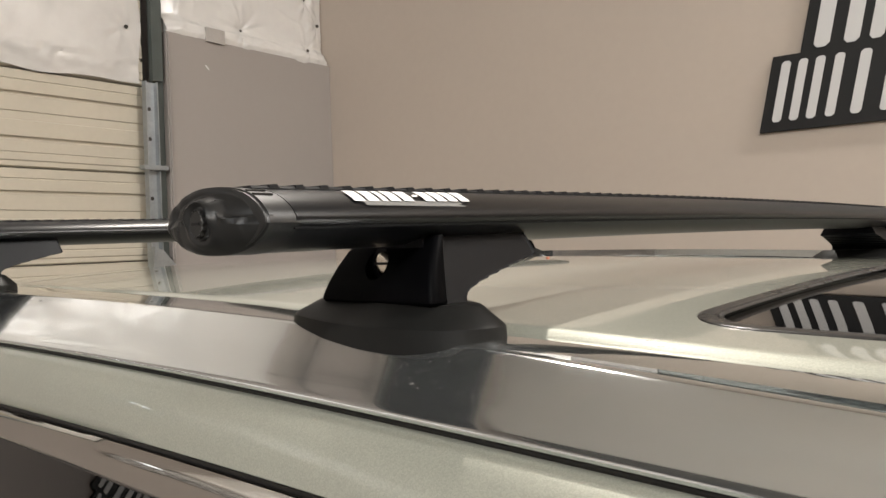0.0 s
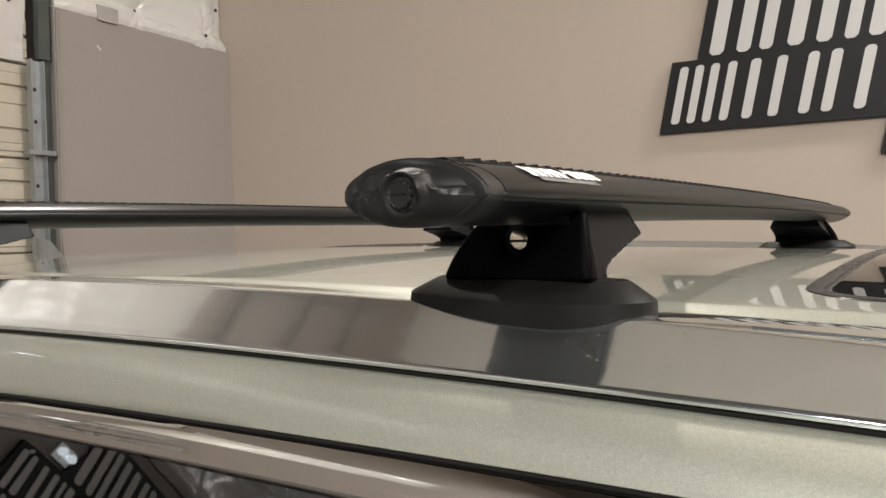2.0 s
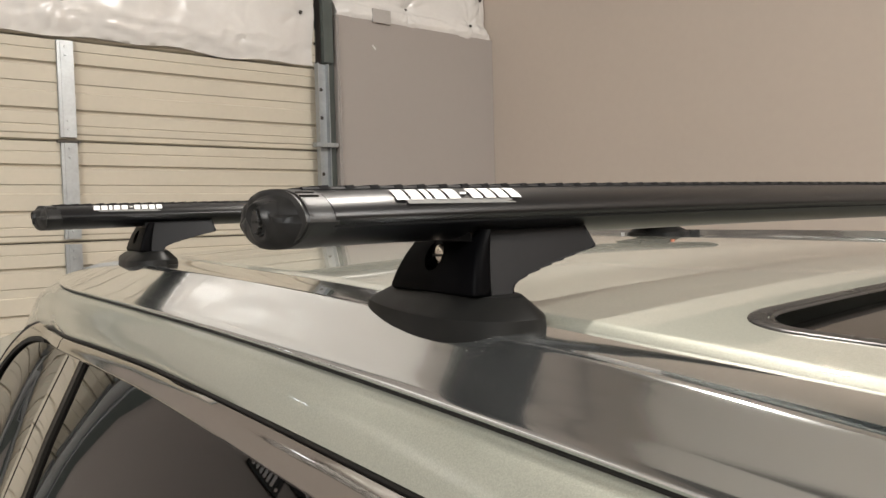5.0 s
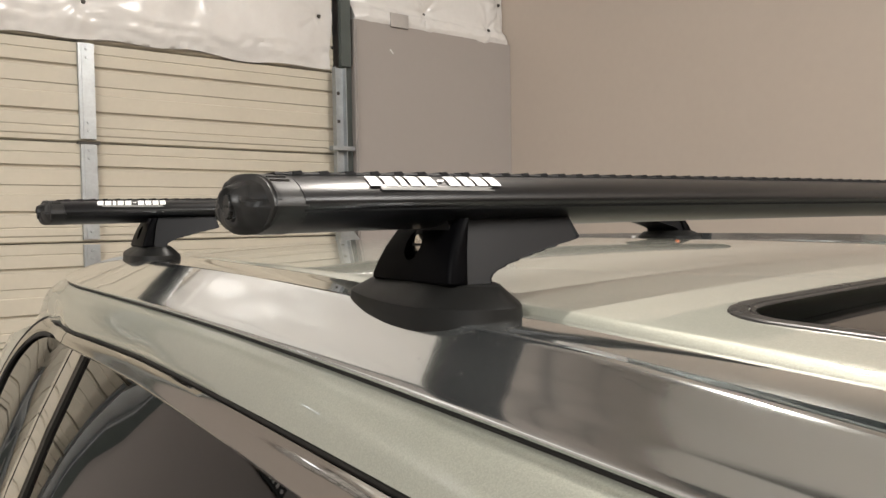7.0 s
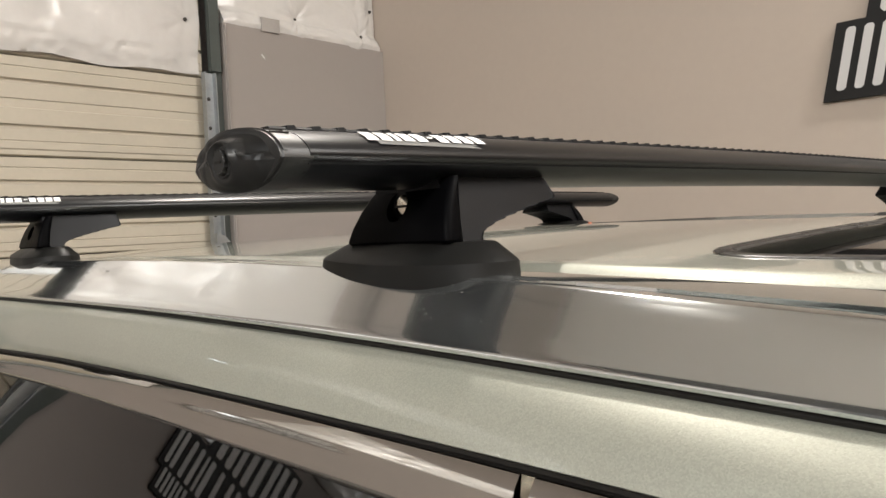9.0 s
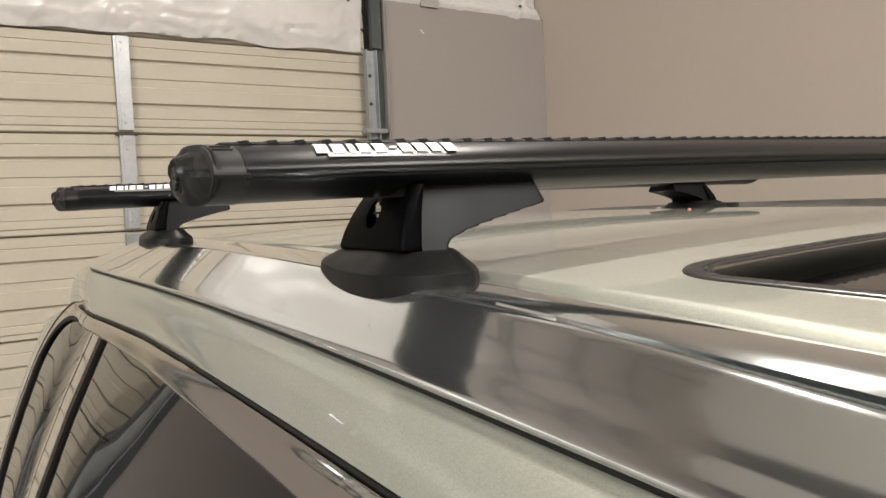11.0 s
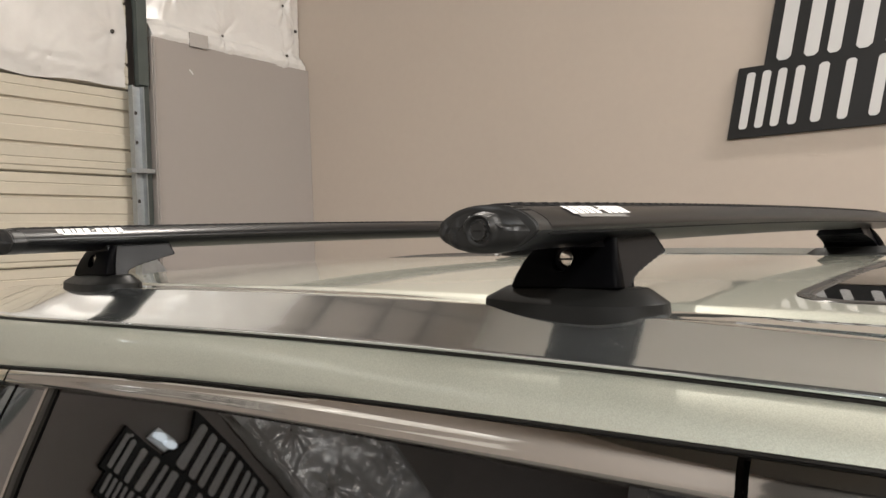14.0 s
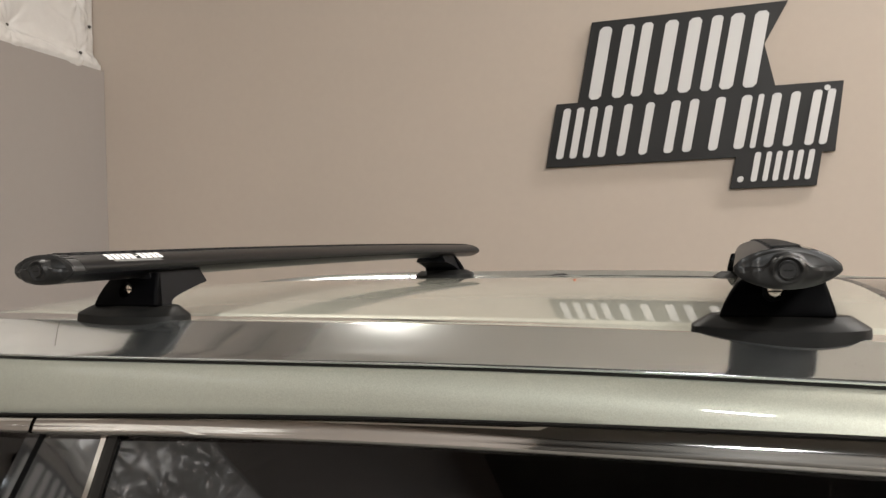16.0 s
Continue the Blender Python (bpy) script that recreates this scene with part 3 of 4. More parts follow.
# side members, near and far; the far rail's crest stands a little proud of its channel
FAR_CREST = 0.012
for far in (False, True):
    bm = bmesh.new()
    rings = []
    for u in US:
        (kv, kz), (ev, ez), h = line_k(u), line_e(u), riser(u)
        dip = 0.0010 * smooth_step(0.1, -0.3, u)
        soft = 0.0012 + 0.0040 * smooth_step(0.02, 0.22, u)
        ring = [(u, kv + soft, kz + FAR_CREST), (u, kv + soft + 0.012, kz + 0.0002)] if far else [(u, kv + soft, kz), (u, kv + soft + 0.003, kz + 0.00005)]
        dome = 0.0022 * smooth_step(-0.02, 0.10, u)
        for f in (0.16, 0.27, 0.38, 0.49, 0.60, 0.71, 0.82, 0.92):
            ring.append((u, kv + (ev - kv) * f, kz + (ez - kz) * f + (dome - dip) * math.sin(math.pi * f)))
        ring += [(u, ev, ez), (u, ev + 0.003, ez - 0.001)]
        rings.append(flip(ring, far))
    loft(rings, closed=False, bm=bm)
    part("roof_channel", bm, RAIL, car, "satin metal channel beside the roof skin", smooth=40)
    bm = bmesh.new()
    rings = []
    for u in US:
        (gv, gz), (kv, kz) = line_g(u), line_k(u)
        kz += FAR_CREST if far else 0.0
        # a flat sloping band from the ridge down to a rolled lip
        cv, cz = gv + 0.27 * (kv - gv), gz + 0.27 * (kz - gz) + 0.0016
        ring = [(u, gv + 0.006, gz - 0.0030), (u, gv + 0.0010, gz - 0.0018)]
        mid_z = cz - (kz - cz) / (kv - cv) * (cv - gv)
        for i in range(11):
            f = i / 10
            ring.append((u, gv * (1 - f) ** 2 + 2 * f * (1 - f) * (gv - 0.0004) + cv * f * f, gz * (1 - f) ** 2 + 2 * f * (1 - f) * mid_z + cz * f * f))
        front = smooth_step(0.02, 0.22, u)
        soft = 0.0012 + 0.0040 * front
        b = (kv - soft, kz - soft * (kz - gz) / (kv - gv) * 0.92)
        for f in (0.08, 0.16, 0.25, 0.37, 0.5, 0.63, 0.75, 0.85, 0.93, 0.98, 1.0):
            ring.append((u, cv + (b[0] - cv) * f, cz + (b[1] - cz) * f + (0.0002 + 0.0013 * front) * math.sin(math.pi * f)))
        for f in (0.25, 0.5, 0.75):
            ring.append((u, b[0] + (kv + soft - b[0]) * f, b[1] + (kz - b[1]) * (1 - (1 - f) ** 2)))
        ring.append((u, kv + soft, kz))
        rings.append(flip(ring, far))
    part("roof_side_rail", loft(rings, closed=False, bm=bm), RAIL, car, "satin polished metal flush roof rail", smooth=28)
    bm = bmesh.new()
    rings = []
    for u in US:
        (gv, gz), (sv, sz) = line_g(u), line_s(u)
        rings.append(flip([(u, gv + 0.014, gz - 0.0085), (u, gv + 0.014, gz - 0.001), (u, gv + 0.0055, gz - 0.0015), (u, gv + 0.0030, gz - 0.0042), (u, gv + 0.0050, gz - 0.0085)], far))
    part("rail_seal", loft(rings, closed=True, bm=bm), SEAL, car, "black rubber seal strip along the rail", smooth=40)
    bm = bmesh.new()
    rings = []
    for u in US:
        (gv, gz), (sv, sz) = line_g(u), line_s(u)
        a, b = (gv - 0.0014, gz - 0.0066), (sv + 0.0005, sz + 0.0012)
        bow = 0.0040 + 0.014 * smooth_step(-0.80, -1.20, u)
        ring = [(u, a[0] + 0.008, a[1] + 0.001), (u, a[0] + 0.002, a[1] + 0.0008)]
        for i in range(8):
            f = i / 7
            ring.append((u, a[0] + (b[0] - a[0]) * f - bow * math.sin(math.pi * f), a[1] + (b[1] - a[1]) * f + 0.62 * bow * math.sin(math.pi * f)))
        ring += [(u, b[0] + 0.002, b[1] - 0.002), (u, b[0] + 0.010, b[1] - 0.002)]
        rings.append(flip(ring, far))
    part("cant_rail", loft(rings, closed=False, bm=bm), PAINT, car, "metallic painted rail above the side windows", smooth=50)
    bm = bmesh.new()
    rings = []
    for u in US:
        sv, sz = line_s(u)
        rings.append(flip([(u, sv + 0.014, sz + 0.0012), (u, sv + 0.004, sz + 0.0012), (u, sv + 0.0002, sz + 0.0002), (u, sv - 0.0010, sz - 0.0010), (u, sv + 0.0016, sz - 0.0018), (u, sv - 0.0006, sz - 0.0026), (u, sv + 0.002, sz - 0.0042), (u, sv + 0.014, sz - 0.0042)], far))
    part("drip_seal", loft(rings, closed=True, bm=bm), SEAL, car, "double-lipped black rubber drip seal", smooth=30)

    # bright window trim in door-wide lengths, with dark gaps between them
    def trim_ring(u, far=far):
        (sv, sz), (wv, wz) = line_s(u), line_w(u)
        a, b = (sv - 0.0005, sz - 0.0036), (wv, wz)
        ring = [(u, a[0] + 0.010, a[1])]
        for i in range(7):
            f = i / 6
            ring.append((u, a[0] + (b[0] - a[0]) * f - 0.0035 * math.sin(math.pi * f) ** 0.7 - (0.002 if f > 0.75 else 0), a[1] + (b[1] - a[1]) * f))
        ring += [(u, b[0] + 0.002, b[1] - 0.003), (u, b[0] + 0.012, b[1] - 0.002)]
        return flip(ring, far)
    for u0, u1 in ((-1.02, -0.819), (-0.813, 0.159), (0.167, 0.72)):
        n = max(2, int((u1 - u0) / 0.05))
        part("window_trim", loft([trim_ring(u0 + (u1 - u0) * i / n) for i in range(n + 1)]), CHROME, car, "bright metal window trim", smooth=50)

    # the glass bows outwards towards the belt line; pillars in gloss black between panes
    def glass_pt(u, z, inset=0.0, far=far):
        v = side_v(u, z) + inset
        return (u, 2 * MID - v if far else v, z)

    def slanted(name, u_top0, u_top1, u_bot0, u_bot1, mat, label, inset0, inset1, z_bot=1.10, parent=car, top=0.0015):
        rings = []
        n = 10
        for i in range(n + 1):
            f = i / n
            ut, ub = u_top0 + (u_top1 - u_top0) * f, u_bot0 + (u_bot1 - u_bot0) * f
            zt = line_w(ut)[1] + top
            ring = []
            for j in range(7):
                g = j / 6
                ring.append(glass_pt(ut + (ub - ut) * g, zt + (z_bot - zt) * g, inset0))
            for j in range(6, -1, -1):
                g = j / 6
                ring.append(glass_pt(ut + (ub - ut) * g, zt + (z_bot - zt) * g, inset1))
            rings.append(ring)
        return part(name, loft(rings), mat, parent, label, smooth=40)
    # the quarter window's rear edge: a rounded upper corner, then down and back to the belt line
    z_top = line_w(-1.02)[1]
    edge = [(-1.020, z_top)]
    for i in range(1, 13):
        a = math.pi / 2 * i / 12
        edge.append((-1.020 - 0.285 * math.sin(a) ** 0.92, z_top - 0.125 * (1 - math.cos(a)) - 0.010 * i / 12))
    corner = edge[-1]
    for i in range(1, 9):
        edge.append((corner[0] - 0.065 * i / 8, corner[1] + (1.10 - corner[1]) * i / 8))
    rows = []
    for u1, z1 in edge:
        f = (z_top - z1) / (z_top - 1.10)
        u0 = -0.838 - 0.162 * f
        row = []
        for j in range(13):
            u = u0 + (u1 - u0) * j / 12
            row.append((u, z1 + (line_w(u)[1] + 0.0015 - z_top) * max(0.0, 1 - 3 * f) * (1 - j / 12)))
        rows.append(row)
    bm = bmesh.new()
    for k in (0.004, 0.009):
        loft([[glass_pt(u, z, k) for u, z in row] for row in rows], closed=False, bm=bm)
    part("quarter_window", bm, GLASS, car, "dark tinted quarter window", smooth=50)

    def edge_band(name, o0, o1, k0, k1, mat, label):
        """A strip that follows the rear edge, from o0 to o1 outside it."""
        rings = []
        for i, (u, z) in enumerate(edge):
            p, q = edge[max(0, i - 1)], edge[min(len(edge) - 1, i + 1)]
            du, dz = q[0] - p[0], q[1] - p[1]
            n = math.hypot(du, dz)
            nu, nz = dz / n, -du / n
            rings.append([glass_pt(u + nu * o, z + nz * o, k) for o, k in ((o0, k0), (o0, k1), ((o0 + o1) / 2, k1 - 0.002), (o1, k1), (o1, k0))])
        part(name, loft(rings), mat, car, label, smooth=40)
    edge_band("window_seal", -0.007, 0.001, 0.010, -0.001, SEAL, "black rubber window seal")
    edge_band("quarter_trim", 0.001, 0.0235, 0.010, -0.003, CHROME, "bright metal window trim")
    edge_band("drip_seal", 0.0235, 0.0285, 0.010, -0.003, SEAL, "black rubber seal")
    # painted rear quarter behind the window
    rings = []
    for i in range(len(edge)):
        u0, z0 = edge[i]
        p, q = edge[max(0, i - 1)], edge[min(len(edge) - 1, i + 1)]
        n = math.hypot(q[0] - p[0], q[1] - p[1])
        u0, z0 = u0 + (q[1] - p[1]) / n * 0.0285, z0 - (q[0] - p[0]) / n * 0.0285
        u1 = -1.66 - 0.29 * (i / (len(edge) - 1)) ** 1.3
        z1 = min(z0, line_s(-1.6)[1]) if i > 4 else line_s(u0 + (u1 - u0))[1]
        ring = []
        for j in range(9):
            g = j / 8
            u = u0 + (u1 - u0) * g
            z = min(z0 + (z1 - z0) * g, line_s(u)[1] + 0.0005)
            ring.append(glass_pt(u, z, -0.003))
        rings.append(ring)
    part("rear_quarter", loft(rings, closed=False), PAINT, car, "metallic painted rear quarter panel", smooth=50)
    slanted("rear_window", -0.702, 0.088, -0.722, 0.105, GLASS, "dark tinted rear door window", 0.004, 0.009)
    slanted("front_window", 0.215, 0.60, 0.22, 1.15, GLASS, "dark tinted front door window", 0.004, 0.009)
    slanted("rear_pillar", -0.808, -0.724, -0.962, -0.746, GLOSS_BLACK, "gloss black pillar trim", 0.0, 0.010)
    slanted("quarter_pillar", -0.838, -0.818, -1.0, -0.972, GLOSS_BLACK, "gloss black pillar trim", 0.0, 0.010)
    slanted("pillar_trim", -0.722, -0.715, -0.743, -0.735, CHROME, "bright vertical window trim", -0.004, 0.006)
    slanted("pillar_seal", -0.715, -0.702, -0.735, -0.722, SEAL, "black rubber window seal", -0.001, 0.010)
    slanted("centre_pillar", 0.102, 0.158, 0.112, 0.165, GLOSS_BLACK, "gloss black pillar trim", 0.0, 0.010)
    slanted("centre_pillar", 0.168, 0.215, 0.172, 0.220, GLOSS_BLACK, "gloss black pillar trim", 0.0, 0.010)
    slanted("pillar_seal", 0.089, 0.102, 0.105, 0.112, SEAL, "grey rubber window seal", -0.002, 0.010)

    # body side below the belt line
    rings = []
    for u in [-1.95 + 0.15 * i for i in range(30)]:
        pin = 0.10 * smooth_step(-1.2, -1.95, u) + 0.14 * smooth_step(1.5, 2.4, u)
        top = 1.115 - 0.03 * u - 0.10 * smooth_step(1.0, 2.3, u)
        base = -0.335 + pin
        arch = 0.0
        for au in (-1.28, 1.62):
            d = abs(u - au)
            if d < 0.40:
                arch = max(arch, math.sqrt(0.40 ** 2 - d * d))
        low = max(0.30, 0.36 + arch)
        ring = [(u, base + 0.10, top), (u, base + 0.03, top - 0.02), (u, base, top - 0.12), (u, base - 0.012, min(top - 0.15, max(low + 0.08, 0.75))), (u, base + 0.005, low + 0.04), (u, base + 0.03, low), (u, base + 0.12, low)]
        rings.append(flip(ring, far))
    part("body_side", loft(rings, closed=False), PAINT, car, "metallic painted doors and wings", smooth=40)
    for au in (-1.28, 1.62):
        side = -1 if not far else 1
        wv = -0.30 if not far else 2 * MID + 0.30
        wheel = empty("wheel", pose(au, wv, 0.36), car)
        prof = [(0.10, -0.20), (0.30, -0.22), (0.345, -0.20), (0.36, -0.12), (0.36, 0.0), (0.345, 0.02), (0.26, 0.03), (0.24, 0.0)]
        rings = [[(r * math.cos(a), -side * w, r * math.sin(a)) for r, w in prof] for a in [2 * math.pi * i / 36 for i in range(37)]]
        part("tyre", loft([[(p[0], -p[1], p[2]) for p in r] for r in rings], closed=False), TYRE, wheel, smooth=40)
        rb = bmesh.new()
        cyl(rb, (0, side * -0.02, 0), 1, 0.245, 0.245, side * 0.02, 30)
        for i in range(5):
            a = 2 * math.pi * i / 5
            c, s = math.cos(a), math.sin(a)
            pts = [(0.03 * -s + 0.05 * c, 0.03 * c + 0.05 * s), (-0.03 * -s + 0.05 * c, -0.03 * c + 0.05 * s), (-0.02 * -s + 0.235 * c, -0.02 * c + 0.235 * s), (0.02 * -s + 0.235 * c, 0.02 * c + 0.235 * s)]
            prism(pts, side * 0.0, side * 0.03, axis=1, bm=rb)
        part("rim", rb, RIM, wheel, "alloy rim")

# slanted joint across the near rail by the tail
jb = bmesh.new()
rows = []
for i in range(9):
    f = i / 8
    row = []
    for du in (-0.0005, 0.0005):
        u = -0.797 - 0.078 * f + du
        (gv, gz), (kv, kz) = line_g(u), line_k(u)
        lift = 0.0016 * min(1.0, f / 0.27) * (1.0 if f < 0.27 else (1 - f) / 0.73) + 0.0005
        row.append((u, gv + (kv - gv) * f, gz + (kz - gz) * f + lift))
    rows.append(row)
part("rail_joint", loft(rows, closed=False, bm=jb), CHROME, car, "thin bright joint across the rail")

# nose, screens, tail and the dark cabin
rings = []
for u in [0.95 + 0.12 * i for i in range(15)]:
    f = (u - 0.95) / 1.68
    w = 0.78 - 0.10 * f * f
    z0 = 1.13 - 0.02 * f - 0.16 * f ** 4
    rings.append([(u, MID - w + 2 * w * i / 12, z0 + 0.05 * (1 - abs(2 * i / 12 - 1) ** 2.5)) for i in range(13)])
part("bonnet", loft(rings, closed=False), PAINT, car, "metallic painted bonnet", smooth=40)
part("front_bumper", loft([[(2.45, MID - 0.80, z), (2.63, MID - 0.55, z), (2.68, MID, z), (2.63, MID + 0.55, z), (2.45, MID + 0.80, z), (2.3, MID + 0.8, z), (2.3, MID - 0.8, z)] for z in (0.28, 0.55, 0.80, 0.97)]), PAINT, car, smooth=40)
part("grille", boxes((2.64, 2.695, MID - 0.42, MID + 0.42, 0.62, 0.90)), GLOSS_BLACK, car, "gloss black grille", bevel=0.02)
for sv in (-1, 1):
    part("headlight", boxes((2.42, 2.62, MID + sv * 0.66 - 0.14, MID + sv * 0.66 + 0.14, 0.80, 0.94)), LENS_CLEAR, car, bevel=0.03)
    part("tail_light", boxes((-2.10, -1.95, MID + sv * 0.72 - 0.10, MID + sv * 0.72 + 0.10, 0.95, 1.22)), LENS_RED, car, bevel=0.03)


def screen(u_top, u_bot, z_bot, w_bot, name, label):
    ve, ze = line_e(u_top)
    rings = []
    for j in range(9):
        g = j / 8
        u = u_top + (u_bot - u_top) * g
        w = (MID - ve) * (1 - g) + w_bot * g
        rings.append([(u + (0.10 if u_bot > u_top else -0.06) * g * (1 - (2 * i / 12 - 1) ** 2), MID - w + 2 * w * i / 12,
                       (roof_z(u_top, MID - (MID - ve) + 2 * (MID - ve) * i / 12) - 0.004) * (1 - g) + z_bot * g) for i in range(13)])
    back = [[(u, v, z - 0.006) for u, v, z in r] for r in rings]
    b = bmesh.new()
    loft(rings, closed=False, bm=b)
    loft(back, closed=False, bm=b)
    part(name, b, GLASS, car, label, smooth=40)


screen(0.74, 1.38, 1.16, 0.74, "windscreen", "raked windscreen glass")
screen(-1.60, -1.98, 1.18, 0.72, "rear_screen", "dark tinted rear screen")
part("tailgate", loft([[(-1.98, MID - 0.74, z), (-2.08, MID - 0.5, z), (-2.12, MID, z), (-2.08, MID + 0.5, z), (-1.98, MID + 0.74, z), (-1.9, MID + 0.74, z), (-1.9, MID - 0.74, z)] for z in (0.32, 0.6, 0.9, 1.18)]), PAINT, car, smooth=40)
part("underbody", boxes((-1.9, 2.4, MID - 0.62, MID + 0.62, 0.24, 0.42)), SEAL, car)
part("cabin_floor", boxes((-1.85, 1.0, MID - 0.66, MID + 0.66, 0.43, 0.50)), CABIN, car)
for su in (-0.85, 0.05):
    for sv in (-0.34, 0.34):
        b = boxes((su - 0.25, su + 0.25, MID + sv - 0.25, MID + sv + 0.25, 0.75, 0.92), (su - 0.33, su - 0.20, MID + sv - 0.24, MID + sv + 0.24, 0.85, 1.42), (su - 0.34, su - 0.26, MID + sv - 0.12, MID + sv + 0.12, 1.44, 1.62))
        part("seat", b, CABIN, car, "dark cloth seat", bevel=0.04)
part("headliner", boxes((-1.45, 0.085, MID - 0.46, MID + 0.46, 1.785, 1.79)), CABIN, car)
# fixing tag and screw seen on the roof's far edge
tb = bmesh.new()
cyl(tb, (-0.320, 0.620, roof_z(-0.320, 0.620) - 0.001), 2, 0.0032, 0.0024, 0.003, 10)
tagged(part("tag", tb, ORANGE, None, m=CAR), "small orange plastic tag lying on the car roof", "tag")


cb = bmesh.new()
cyl(cb, (-0.866, 1.099, line_e(-0.866)[1] - 0.001), 2, 0.0045, 0.0035, 0.009, 12)
clip_body = tagged(empty("clip", CAR), "small white plastic clip in the roof channel", "clip")
part("stud", cb, WHITE_PRINT, clip_body, smooth=40)
cb = bmesh.new()
cyl(cb, (-0.866, 1.099, line_e(-0.866)[1] + 0.0075), 2, 0.0060, 0.0050, 0.0018, 12)
part("head", cb, WHITE_PRINT, clip_body, smooth=40)


# ---- the crossbars ----
def wing(a, b, n=48, sharp=1.30):
    """The bar's section: a flattened wing, rounded above and below."""
    ring = []
    for i in range(n):
        t = 2 * math.pi * i / n
        s = math.sin(t)
        ring.append((a * math.cos(t), b * math.copysign(abs(s) ** sharp, s)))
    return ring


A, B = 0.0415, 0.0170


def crown(v, v0, v1):
    """The bar's slight bow."""
    f = (v - (v0 + v1) / 2) / ((v1 - v0) / 2)
    return 0.0045 * (1 - f * f)


